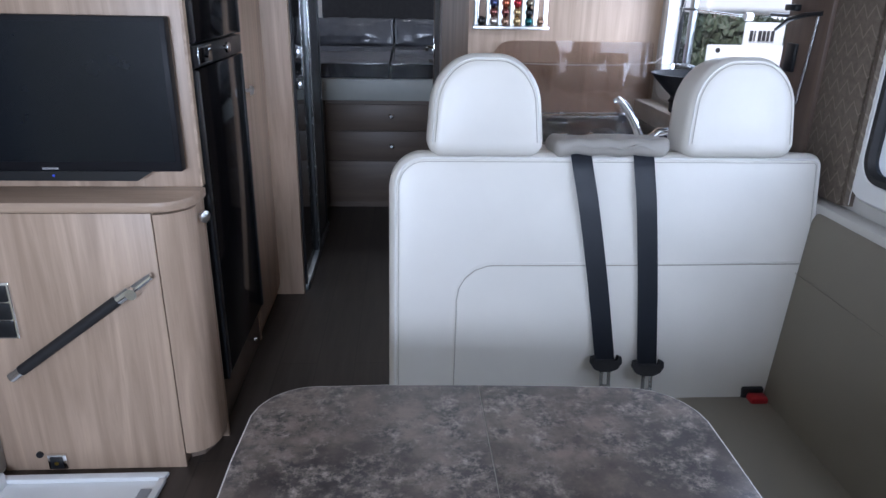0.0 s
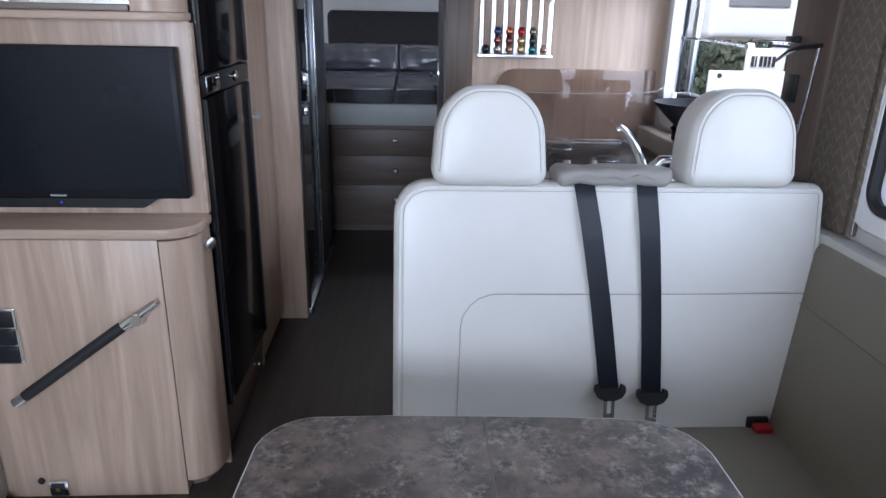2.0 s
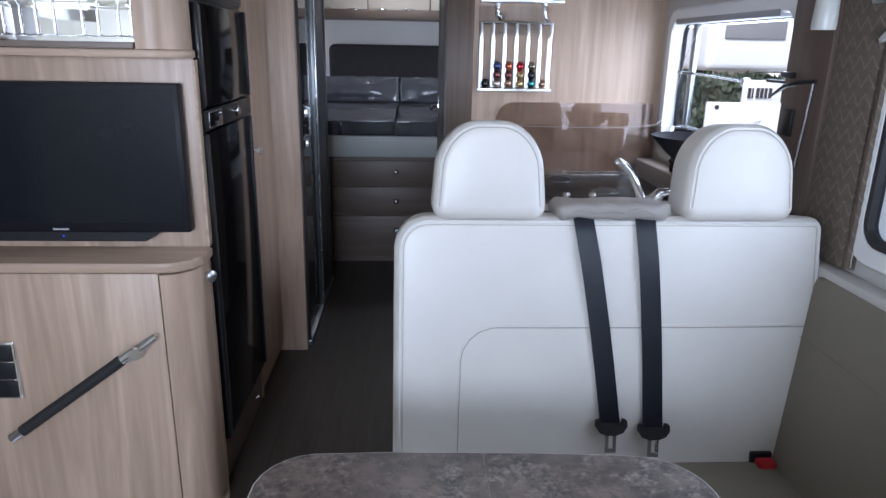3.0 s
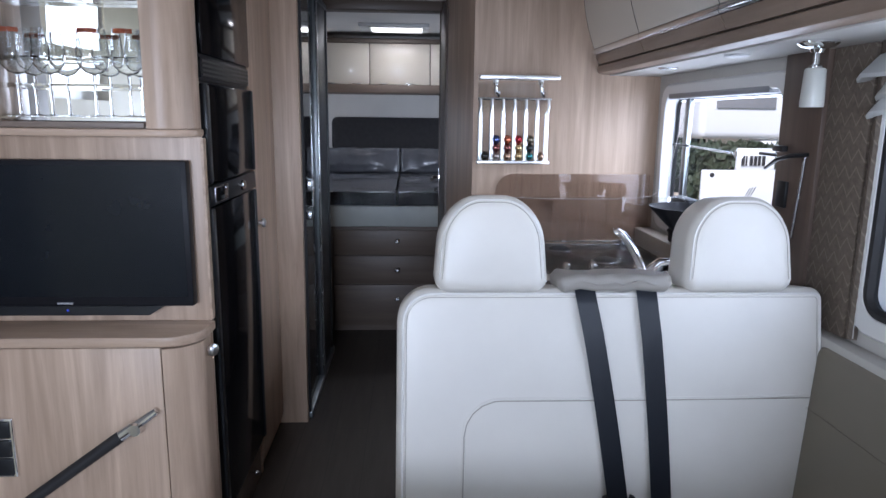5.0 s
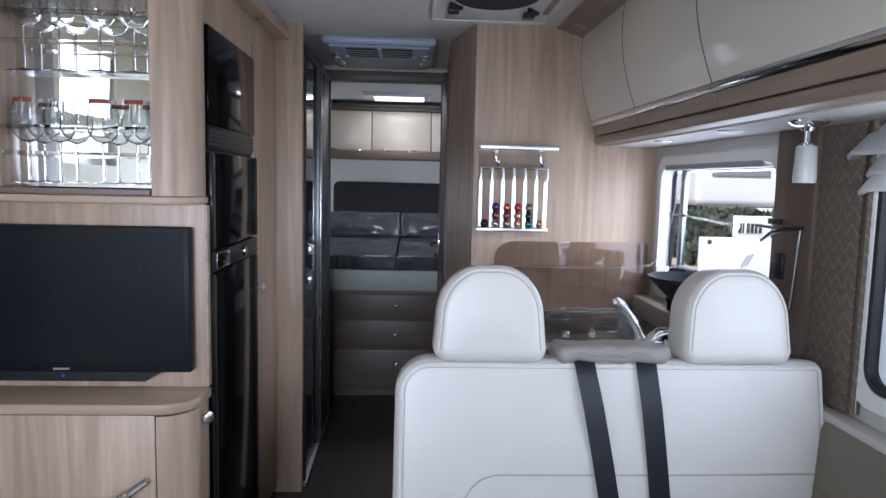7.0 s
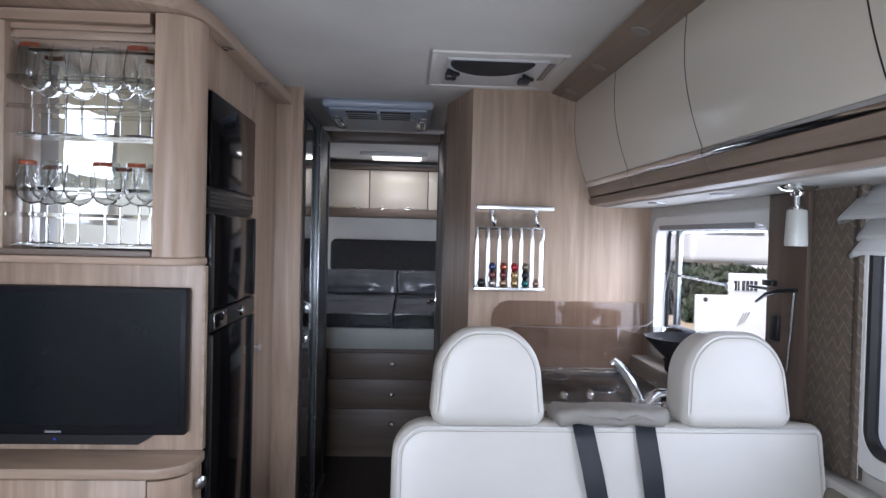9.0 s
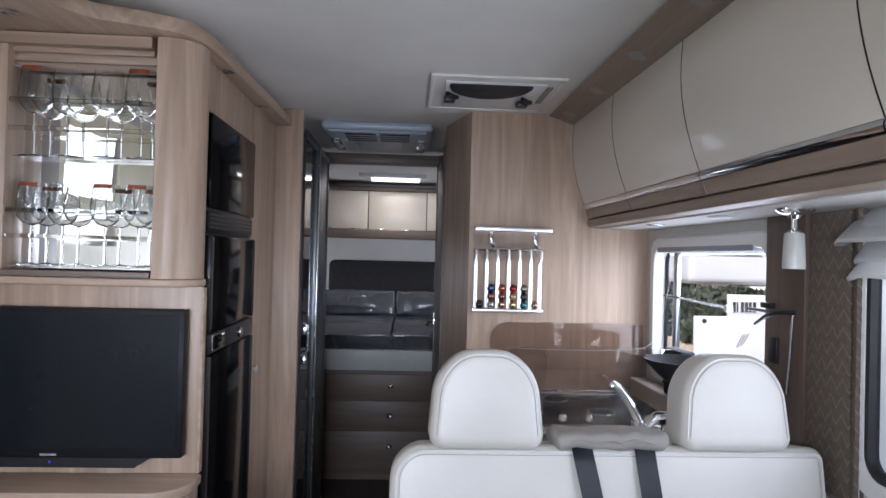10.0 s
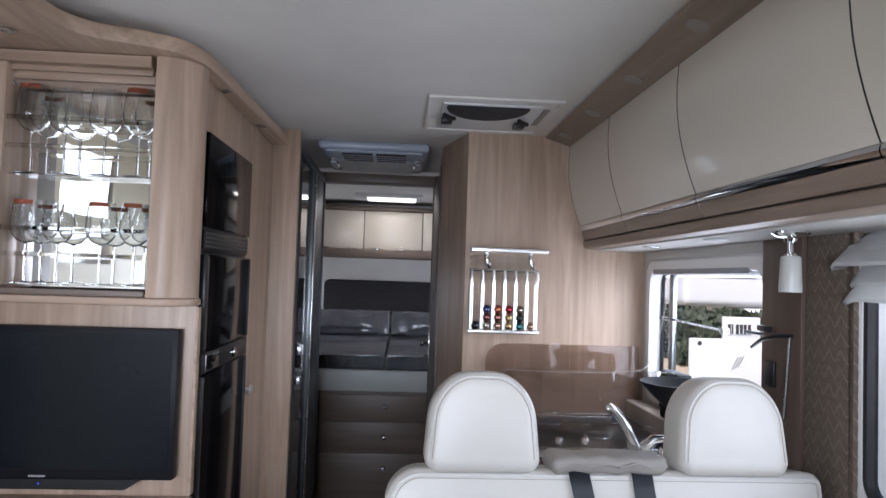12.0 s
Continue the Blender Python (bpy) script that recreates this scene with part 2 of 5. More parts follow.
zig = calc(ct, "PINGPONG", csep.outputs["Y"], 0.019)
line = calc(ct, "FRACT", calc(ct, "MULTIPLY", calc(ct, "SUBTRACT", csep.outputs["Z"], calc(ct, "MULTIPLY", zig, 1.5)), 25.0))
edge = calc(ct, "LESS_THAN", line, 0.13)
ct.links.new(mixed(ct, ramp(ct, noisy(ct, coords(ct, (1, 1, 1)), 90.0, 3.0), [(0.3, (0.105, 0.08, 0.06)), (0.7, (0.15, 0.118, 0.09))]), ramp(ct, edge, [(0.0, (0.105, 0.08, 0.06)), (1.0, (0.205, 0.165, 0.127))]), edge), cb.inputs["Base Color"])
cb.inputs["Roughness"].default_value = 0.7
bump(ct, cb, line, 0.3, 0.002)


# ---- building helpers ----
LOC = {}


def thing(name, at, label, category, group="", kind=""):
    ob = new(name)
    ob.location = at
    ob.empty_display_size = 0.05
    LOC[ob] = Vector(at)
    return tagged(ob, label, category, group, kind)


def part(name, bm, mat, parent, label="", smooth=True):
    """Links a bmesh, given in world metres, as one mesh under its thing."""
    bmesh.ops.translate(bm, verts=bm.verts[:], vec=-LOC[parent])
    return link(name, bm, mat, parent, label, smooth)


def link(name, bm, mat, parent, label, smooth):
    bmesh.ops.recalc_face_normals(bm, faces=bm.faces[:])
    me = bpy.data.meshes.new(name)
    for f in bm.faces:
        f.smooth = smooth
    bm.to_mesh(me)
    bm.free()
    if smooth:
        me.set_sharp_from_angle(angle=radians(40))
    me.materials.append(mat)
    ob = new(name, me)
    if parent:
        ob.parent = parent
        LOC[ob] = LOC[parent]
    if label:
        ob["label"] = label
    return ob


def solid(name, bm, mat, label, category, group="", kind="", at=None):
    """A thing that is one mesh alone, its origin at the middle of its foot."""
    if at is None:
        lo = [min(v.co[k] for v in bm.verts) for k in range(3)]
        hi = [max(v.co[k] for v in bm.verts) for k in range(3)]
        at = ((lo[0] + hi[0]) / 2, (lo[1] + hi[1]) / 2, lo[2])
    bmesh.ops.translate(bm, verts=bm.verts[:], vec=-Vector(at))
    ob = link(name, bm, mat, None, "", True)
    ob.location = at
    LOC[ob] = Vector(at)
    return tagged(ob, label, category, group, kind)


def box(bm, x0, x1, y0, y1, z0, z1, bevel=0.0, seg=2):
    made = bmesh.ops.create_cube(bm, size=1.0)["verts"]
    for v in made:
        v.co = ((x0 + x1) / 2 + v.co.x * (x1 - x0), (y0 + y1) / 2 + v.co.y * (y1 - y0), (z0 + z1) / 2 + v.co.z * (z1 - z0))
    if bevel:
        edges = list({e for v in made for e in v.link_edges})
        bmesh.ops.bevel(bm, geom=edges, offset=bevel, segments=seg, affect="EDGES", profile=0.5)
    return bm


def cube(*a, **k):
    return box(bmesh.new(), *a, **k)


def tube(bm, points, radius, sides=8, flat=1.0, caps=True):
    """A round bar along a run of points; radius a number or one for each point."""
    pts = [Vector(p) for p in points]
    rad = radius if isinstance(radius, (list, tuple)) else [radius] * len(pts)
    rings, up = [], None
    for k, p in enumerate(pts):
        d = (pts[min(k + 1, len(pts) - 1)] - pts[max(k - 1, 0)]).normalized()
        if up is None:
            up = d.orthogonal().normalized()
        up = (up - d * up.dot(d)).normalized()
        side = d.cross(up)
        rings.append([bm.verts.new(p + (up * math.cos(a) + side * math.sin(a) * flat) * rad[k]) for a in [2 * math.pi * i / sides for i in range(sides)]])
    for r, q in zip(rings, rings[1:]):
        for i in range(sides):
            bm.faces.new((r[i], r[(i + 1) % sides], q[(i + 1) % sides], q[i]))
    if caps:
        bm.faces.new(rings[0][::-1])
        bm.faces.new(rings[-1])
    return bm


def bar(a, b, r, sides=10):
    return tube(bmesh.new(), [a, b], r, sides)


def loop_tube(bm, points, radius, sides=6):
    return tube(bm, list(points) + [points[0]], radius, sides, caps=False)


def lathe(bm, profile, centre, sides=20):
    """Turns a profile of (radius, height) round the upright through centre."""
    rings = []
    for r, h in profile:
        rings.append([bm.verts.new((centre[0] + r * math.cos(a), centre[1] + r * math.sin(a), centre[2] + h)) for a in [2 * math.pi * i / sides for i in range(sides)]])
    for p, q in zip(rings, rings[1:]):
        for i in range(sides):
            bm.faces.new((p[i], p[(i + 1) % sides], q[(i + 1) % sides], q[i]))
    bm.faces.new(rings[0][::-1])
    bm.faces.new(rings[-1])
    return bm


def prism(bm, outline, place, depth):
    """Extrudes an outline of (u, v); place(u, v, w) gives the point, w from 0 to depth."""
    a = [bm.verts.new(place(u, v, 0)) for u, v in outline]
    b = [bm.verts.new(place(u, v, depth)) for u, v in outline]
    bm.faces.new(a[::-1])
    bm.faces.new(b)
    for i in range(len(a)):
        j = (i + 1) % len(a)
        bm.faces.new((a[i], a[j], b[j], b[i]))
    return bm


def flat_plan(outline, z0, z1, bevel=0.0):
    bm = prism(bmesh.new(), outline, lambda u, v, w: (u, v, z0 + w), z1 - z0)
    if bevel:
        bmesh.ops.recalc_face_normals(bm, faces=bm.faces[:])
        edges = [e for e in bm.edges if abs(e.verts[0].co.z - e.verts[1].co.z) < 1e-6]
        bmesh.ops.bevel(bm, geom=edges, offset=bevel, segments=2, affect="EDGES", profile=0.5)
    return bm


def rounded(u0, u1, v0, v1, radii, n=6):
    """A rectangle's outline with its corners rounded: radii from the lower left, counter-clockwise."""
    out = []
    for (cu, cv, a0), r in zip(((u0, v0, 180), (u1, v0, 270), (u1, v1, 0), (u0, v1, 90)), radii):
        mu, mv = cu + (r if cu == u0 else -r), cv + (r if cv == v0 else -r)
        for k in range(n + 1):
            a = radians(a0 + 90 * k / n)
            out.append((mu + r * math.cos(a), mv + r * math.sin(a)))
    return out


def dense(outline, step):
    out = []
    for (a, b), (c, d) in zip(outline, outline[1:] + outline[:1]):
        n = max(1, int(math.hypot(c - a, d - b) / step))
        out += [(a + (c - a) * k / n, b + (d - b) * k / n) for k in range(n)]
    return out


def inset(outline, d):
    out, n = [], len(outline)
    for i in range(n):
        (ax, ay), (bx, by) = outline[i - 1], outline[(i + 1) % n]
        tx, ty = bx - ax, by - ay
        l = math.hypot(tx, ty) or 1
        out.append((outline[i][0] - ty / l * d, outline[i][1] + tx / l * d))
    return out


def padded(outline, thick, soft, bulge, m, dents=None):
    """An upholstered panel: outline (u, v) counter-clockwise, w towards the front, mapped by the matrix m."""
    bm = bmesh.new()
    outline = dense(outline, 0.03)
    cu = sum(p[0] for p in outline) / len(outline)
    cv = sum(p[1] for p in outline) / len(outline)
    cores = []
    inner = inset(outline, soft)
    lo_u, hi_u, lo_v, hi_v = min(p[0] for p in inner), max(p[0] for p in inner), min(p[1] for p in inner), max(p[1] for p in inner)
    cu, cv = (lo_u + hi_u) / 2, (lo_v + hi_v) / 2

    def swell(u, v):
        p, q = 2 * (u - cu) / (hi_u - lo_u), 2 * (v - cv) / (hi_v - lo_v)
        return bulge * max(0, 1 - p * p) * max(0, 1 - q * q)

    for side in (1, -1):
        cores.append([[(u + (cu - u) * k, v + (cv - v) * k, side * (thick / 2 + swell(u + (cu - u) * k, v + (cv - v) * k) * min(1, 2.5 * k))) for u, v in inner] for k in (0, 0.1, 0.2, 0.3, 0.4, 0.55, 0.7, 0.85)])
    ang = [0, 18, 36, 54, 72, 90]
    front, back = [], []
    for a in ang:
        ins, h = soft * (1 - math.cos(radians(a))), thick / 2 - soft + soft * math.sin(radians(a))
        o = inset(outline, ins)
        front.append([(u, v, h) for u, v in o])
        back.append([(u, v, -h) for u, v in o])
    order = back[::-1] + front
    order = cores[1][::-1][:-1] + order + cores[0][1:]
    verts = [[bm.verts.new(m @ Vector((u, v, w + (dents(u, v) if dents and w > 0 else 0)))) for u, v, w in r] for r in order]
    n = len(outline)
    for p, q in zip(verts, verts[1:]):
        for i in range(n):
            bm.faces.new((p[i], p[(i + 1) % n], q[(i + 1) % n], q[i]))
    for r, w in ((verts[0], -1), (verts[-1], 1)):
        c = bm.verts.new(m @ Vector((cu, cv, w * (thick / 2 + bulge))))
        for i in range(n):
            bm.faces.new((r[i], r[(i + 1) % n], c))
    return bm




# ---- the large structure ----
LEFT, RIGHT, FRONT, REAR, TOP = -1.21, 0.945, -1.42, 5.68, 2.0


def structure(name, bm, mat, label, category):
    return solid(name, bm, mat, label, category, kind="structure")


bm = cube(-1.24, 1.02, FRONT - 0.06, REAR + 0.06, -0.06, 0.0)
structure("floor", bm, FLOOR, "dark brown wood-look plank floor of the aisle", "floor")
bm = cube(-1.26, 1.02, FRONT - 0.06, REAR + 0.06, TOP, TOP + 0.05)
structure("ceiling", bm, CEIL, "pale grey cloth-lined motorhome ceiling", "ceiling")


def wall_with_holes(axis, a0, a1, s0, s1, z0, z1, holes):
    """A wall across one axis from a0 to a1, from s0 to s1 along it, with rectangular holes (s, s, z, z) side by side."""
    bm = bmesh.new()

    def slab(p, q, r, t):
        if q - p > 1e-4 and t - r > 1e-4:
            box(bm, *((a0, a1, p, q) if axis == "x" else (p, q, a0, a1)), r, t)
    at = s0
    for p, q, r, t in sorted(holes):
        slab(at, p, z0, z1)
        slab(p, q, z0, r)
        slab(p, q, t, z1)
        at = q
    slab(at, s1, z0, z1)
    return bm


KW = (1.695, 2.575, 0.955, 1.462)   # kitchen window: y, y, z, z
DW = (0.15, 1.32, 0.92, 1.45)   # dinette window
BW = (4.45, 5.15, 1.08, 1.50)   # bedroom window, out of view, added to let a lamp in
structure("wall_right", wall_with_holes("x", RIGHT, RIGHT + 0.05, FRONT, REAR, 0, TOP, [KW, DW, (-1.1, -0.35, 0.95, 1.5), BW]), WALLPAPER, "pale cloth-covered side wall with two windows", "wall")
structure("wall_left", wall_with_holes("x", LEFT - 0.05, LEFT, FRONT, REAR, 0, TOP, [(-1.1, -0.35, 0.95, 1.5), (0.80, 1.22, 1.40, 1.80), (4.85, 5.45, 1.0, 1.42)]), WALLPAPER, "pale cloth-covered side wall", "wall")
# added panel stops sun through this hole; an area lamp lights the window
structure("entrance_window_blocker", cube(-1.262, -1.255, 0.6, 1.32, 1.34, 1.86), WHITE, "white panel added behind the entrance window to keep sun out", "blind")
structure("entrance_door", wall_with_holes("x", LEFT, LEFT + 0.008, 0.45, 1.258, 0.02, 1.90, [(0.80, 1.22, 1.40, 1.80)]), DOOR_CREAM, "cream entrance door with a small window", "door")
structure("entrance_window_bar", cube(LEFT - 0.002, LEFT + 0.010, 0.80, 1.22, 1.50, 1.572, bevel=0.003), DOOR_CREAM, "cream cross bar in the entrance door window", "trim")
structure("entrance_door_post", cube(LEFT, LEFT + 0.014, 1.262, 1.415, 0.02, 1.90, bevel=0.003), POST_GREY, "grey-beige post beside the entrance door", "trim")
structure("entrance_door_seal", cube(LEFT, LEFT + 0.011, 1.416, 1.421, 0.02, 1.90), RUBBER, "thin dark joint beside the entrance door", "trim")
structure("entrance_side_panel", cube(LEFT, LEFT + 0.014, 1.422, 1.552, 0.02, 1.90, bevel=0.003), POST_GREY, "grey-beige panel beside the entrance door", "trim")
structure("wall_rear", cube(LEFT, RIGHT, REAR, REAR + 0.05, 0, TOP), CEIL, "pale rear wall of the bedroom", "wall")
structure("wall_front", wall_with_holes("y", FRONT - 0.05, FRONT, LEFT, RIGHT, 0, TOP, [(-1.0, 0.78, 0.93, 1.62)]), WALLPAPER, "front of the cab with windscreen opening", "wall")
# unseen partition, added to keep windscreen light off the lower right bench
structure("cab_light_block", cube(-0.32, RIGHT, -0.50, -0.45, 0.0, 1.185, bevel=0.01), CHARCOAL, "unseen low dark partition, added to shade the lower bench", "wall")
# unseen header, added to cut front light on the ceiling and upper wall
structure("cab_light_header", cube(LEFT, RIGHT, -0.34, -0.30, 1.50, TOP), WALLPAPER, "unseen pale header wall, added to shade the upper wall", "wall")
bm = cube(-1.15, 0.9, FRONT, FRONT + 0.45, 0.0, 0.86, bevel=0.04)
structure("dashboard", bm, CHARCOAL, "dark grey dashboard ledge below the windscreen", "dashboard")

# the washroom block behind the kitchen, with a slanting corner
bm = flat_plan([(0.187, 2.655), (0.945, 2.655), (0.945, 3.70), (0.125, 3.70), (0.103, 3.0)], 0, TOP)
structure("washroom_wall", bm, WOOD_Z, "upright-grained ash partition between kitchen and washroom", "wall")
# shower side: a short partition, then the cabin
bm = cube(LEFT, -0.52, 2.744, 2.78, 0, TOP, bevel=0.004)
structure("shower_partition", bm, WOOD_Z, "narrow ash partition beside the shower", "wall")
bm = cube(LEFT, -0.57, 3.72, 3.80, 0, TOP)
box(bm, 0.13, 0.945, 3.72, 3.80, 0, TOP)
structure("bedroom_wall", bm, WOOD_Z, "ash partition either side of the bedroom doorway", "wall")

door_frame = thing("bedroom_door_frame", (-0.22, 3.75, 0), "ash frame round the bedroom doorway, colour darkened for shade", "door frame", kind="structure")
part("jamb", cube(-0.578, -0.538, 3.705, 3.82, 0, 1.97, bevel=0.004), BROWN_SHADED_Z, door_frame)
part("jamb", cube(0.103, 0.132, 3.705, 3.82, 0, 1.97, bevel=0.004), BROWN_SHADED_Z, door_frame)
part("lintel", cube(-0.538, 0.103, 3.705, 3.82, 1.915, 1.967, bevel=0.004), BROWN_SHADED_X, door_frame)

# washroom door, in the side of its block, and its lever
wdoor = thing("washroom_door", (0.11, 3.4, 0), "ash washroom door with chrome lever, shut, colour darkened for shade", "door")
leaf = part("leaf", cube(0.100, 0.122, 3.06, 3.675, 0.03, 1.90, bevel=0.004), BROWN_SHADED_Z, wdoor)
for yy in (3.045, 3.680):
    part("door_trim", cube(0.094, 0.122, yy, yy + 0.018, 0.02, 1.92, bevel=0.004), BROWN_SHADED_Z, wdoor)
bm = tube(bmesh.new(), [(0.102, 3.66, 1.025), (0.065, 3.66, 1.025), (0.055, 3.65, 1.025), (0.055, 3.57, 1.02)], 0.009, 10)
handle = part("door_handle", bm, CHROME, wdoor, "chrome lever handle")
part("lock_plate", cube(0.092, 0.1015, 3.642, 3.673, 0.92, 1.08, bevel=0.003), CHROME, wdoor)
part("turn_knob", lathe(bmesh.new(), [(0.011, 0), (0.013, 0.004), (0.013, 0.014), (0.009, 0.018)], (0.082, 3.657, 0.945), 12), CHROME, wdoor)

# ---- shower cabin ----
shower = thing("shower_enclosure", (-0.52, 3.25, 0), "grey-framed glass shower doors beside the aisle", "shower")
for yy, w, mt in ((2.785, 0.022, RUBBER), (3.248, 0.014, DARK_ALU), (3.66, 0.03, DARK_ALU)):
    part("profile", cube(-0.545, -0.512, yy, yy + w, 0.03, 1.92, bevel=0.004), mt, shower)
part("steel_edge", cube(-0.5128, -0.504, 3.226, 3.246, 0.03, 1.92, bevel=0.002), STEEL, shower, "thin bright steel edge")
part("profile", cube(-0.545, -0.513, 3.226, 3.247, 0.03, 1.92, bevel=0.003), ALU, shower, "grey metal door profile")
part("pane", cube(-0.531, -0.525, 2.807, 3.225, 0.04, 1.90), SHOWER, shower)
part("fixed_panel", cube(-0.535, -0.520, 3.263, 3.659, 0.04, 1.90, bevel=0.002), DARK_ALU, shower, "dark grey fixed panel")
part("bottom_rail", cube(-0.555, -0.505, 2.785, 3.70, 0.0, 0.032, bevel=0.004), ALU, shower)
part("top_rail", cube(-0.55, -0.512, 2.785, 3.70, 1.90, 1.93, bevel=0.004), DARK_ALU, shower)
part("handle_bar", tube(bmesh.new(), [(-0.522, 2.87, 0.955), (-0.492, 2.87, 0.965), (-0.492, 2.87, 1.075), (-0.522, 2.87, 1.085)], 0.007, 8), STEEL, shower)
part("latch", cube(-0.524, -0.494, 2.852, 2.888, 1.035, 1.075, bevel=0.005), STEEL, shower)
part("latch", cube(-0.524, -0.494, 2.852, 2.888, 0.905, 0.94, bevel=0.005), STEEL, shower)
structure("shower_back", cube(-1.20, -1.17, 2.80, 3.71, 0, 1.99), WHITE, "white shower wall lining", "wall")

# ---- bedroom ----
bed = thing("bed_base", (-0.2, 4.8, 0), "fixed bed base with three drawers darkened for shade and a pale board", "bed")
part("body", cube(-1.2, 0.94, 4.082, 5.67, 0.0, 0.676), BROWN_SHADED_X, bed)
for z0, z1, kz in ((0.497, 0.655, 0.589), (0.310, 0.490, 0.404), (0.04, 0.303, 0.216)):
    d = part("drawer", cube(-0.54, 0.16, 4.062, 4.083, z0, z1, bevel=0.001), BROWN_SHADED_X, bed)
    k = lathe(bmesh.new(), [(0.006, 0), (0.006, 0.012), (0.015, 0.016), (0.016, 0.024), (0.009, 0.030)], (0, 0, 0), 14)
    bmesh.ops.transform(k, matrix=pose(-0.143, 4.063, kz, 90, 0, 0), verts=k.verts[:])
    part("drawer_knob", k, CHROME, d, "round chrome knob")
part("side_stile", cube(-0.60, -0.548, 4.055, 4.081, 0, 0.676, bevel=0.003), BROWN_SHADED_Z, bed)
part("front_board", cube(-1.2, 0.94, 4.06, 4.09, 0.678, 0.808, bevel=0.006), BOARD, bed, "pale grey-green front board")


def crumple(bm, size, amount, seed):
    for v in bm.verts:
        v.co += Vector((noise.noise(v.co * size + Vector((seed, 0, 0))), noise.noise(v.co * size + Vector((0, seed, 5))), noise.noise(v.co * size + Vector((3, 0, seed))))) * amount
    return bm


def soft_block(x0, x1, y0, y1, z0, z1, seed, cuts=8, amount=0.008, bev=0.03):
    bm = cube(x0, x1, y0, y1, z0, z1)
    bmesh.ops.subdivide_edges(bm, edges=bm.edges[:], cuts=cuts, use_grid_fill=True)
    return crumple(bm, 7.0, amount, seed)


FILM_DARK = plain("black_wrapping_film", (0.012, 0.013, 0.016), 0.09, 0.0, 0.3, 20.0, 0.0, 1.0)
ftree = FILM_DARK.node_tree
bump(ftree, ftree.nodes["Principled BSDF"], noisy(ftree, coords(ftree, (1, 1, 1)), 24.0, 5.0, 0.7), 1.0, 0.01)
for x0, x1, sd in ((-1.18, -0.155, 1), (-0.14, 0.93, 7)):
    mat_ob = thing("mattress", ((x0 + x1) / 2, 4.8, 0.808), "mattress still in glossy plastic wrapping on the bed base", "mattress", "mattresses")
    part("wrapped_edge", soft_block(x0, x1, 4.07, 4.15, 0.812, 0.892, sd), FILM_DARK, mat_ob, "black shiny wrapped edge")
    part("core", soft_block(x0, x1, 4.10, 5.60, 0.812, 0.895, sd + 2, 10), PLASTIC, mat_ob, "grey cover under clear film")
for x0, x1, sd in ((-0.93, -0.143, 3), (-0.139, 0.62, 9)):
    bm = padded(rounded(x0, x1, 0.0, 0.205, (0.015, 0.015, 0.015, 0.015)), 0.13, 0.03, 0.02, Matrix.Translation((0, 5.50, 0.892)) @ pose(0, 0, 0, 82, 0, 0))
    crumple(bm, 14.0, 0.010, sd)
    solid("pillow", bm, PLASTIC, "grey pillow in clear film leaning on the headboard", "pillow", "pillows on the bed")
bm = padded(rounded(-0.715, 0.5, 1.06, 1.345, (0.05, 0.05, 0.05, 0.05)), 0.05, 0.02, 0.006, Matrix(((1, 0, 0, 0), (0, 0, -1, 5.65), (0, 1, 0, 0), (0, 0, 0, 1))))
solid("headboard", bm, CHARCOAL, "charcoal padded headboard on the rear wall", "headboard")

rear_lockers = thing("bedroom_locker", (-0.15, 5.6, 1.5), "row of cream gloss lockers over the bed", "cabinet")
part("body", cube(-1.2, 0.94, 5.40, 5.67, 1.60, 1.93), BROWN_SHADED_X, rear_lockers)
for x0, x1 in ((-0.80, -0.385), (-0.379, 0.092), (0.098, 0.52)):
    d = part("door", cube(x0, x1, 5.38, 5.402, 1.60, 1.912, bevel=0.006), GLOSS, rear_lockers, "cream gloss door")
    for dx in (0.07, 0.28):
        part("catch", cube(x0 + dx, x0 + dx + 0.07, 5.372, 5.382, 1.592, 1.610, bevel=0.002), CHROME, d)
part("rail", cube(-1.2, 0.94, 5.37, 5.67, 1.915, 1.95, bevel=0.004), BROWN_SHADED_X, rear_lockers)
part("pelmet", cube(-1.2, 0.94, 5.35, 5.67, 1.53, 1.598, bevel=0.012), BROWN_SHADED_X, rear_lockers)
blight = thing("bedroom_ceiling_lamp", (-0.16, 5.0, 2.0), "flat white ceiling lamp, lit, over the bed", "lamp")
part("housing", cube(-0.43, 0.07, 4.86, 5.20, 1.975, 1.999, bevel=0.006), WHITE, blight)
part("diffuser", cube(-0.345, 0.025, 4.93, 5.16, 1.968, 1.977, bevel=0.002), GLOW, blight, "lit white strip")

# ---- roof fittings ----
ac = thing("air_conditioner", (-0.21, 3.2, 2.0), "grey-white ceiling air outlet with louvres", "air conditioner")
part("shell", cube(-0.470, 0.036, 2.93, 3.54, 1.958, 1.999, bevel=0.020, seg=4), PALE_BLUE, ac)
part("bezel", cube(-0.44, 0.006, 2.95, 3.52, 1.948, 1.962, bevel=0.008), PALE_BLUE, ac)
part("intake", cube(-0.325, -0.115, 3.16, 3.46, 1.952, 1.954, bevel=0.004), GREY, ac, "darker grey intake grille")
for k in range(7):
    part("slat", cube(-0.365, -0.07, 2.965 + 0.027 * k, 2.977 + 0.027 * k, 1.941, 1.953, bevel=0.002), GREY if k % 2 else CHARCOAL, ac)
part("divider", cube(-0.224, -0.208, 2.955, 3.15, 1.937, 1.952, bevel=0.003), PALE_BLUE, ac)
for x0 in (-0.385, -0.105):
    part("side_panel", cube(x0, x0 + 0.055, 3.15, 3.48, 1.941, 1.952, bevel=0.004), PALE_GREY, ac)
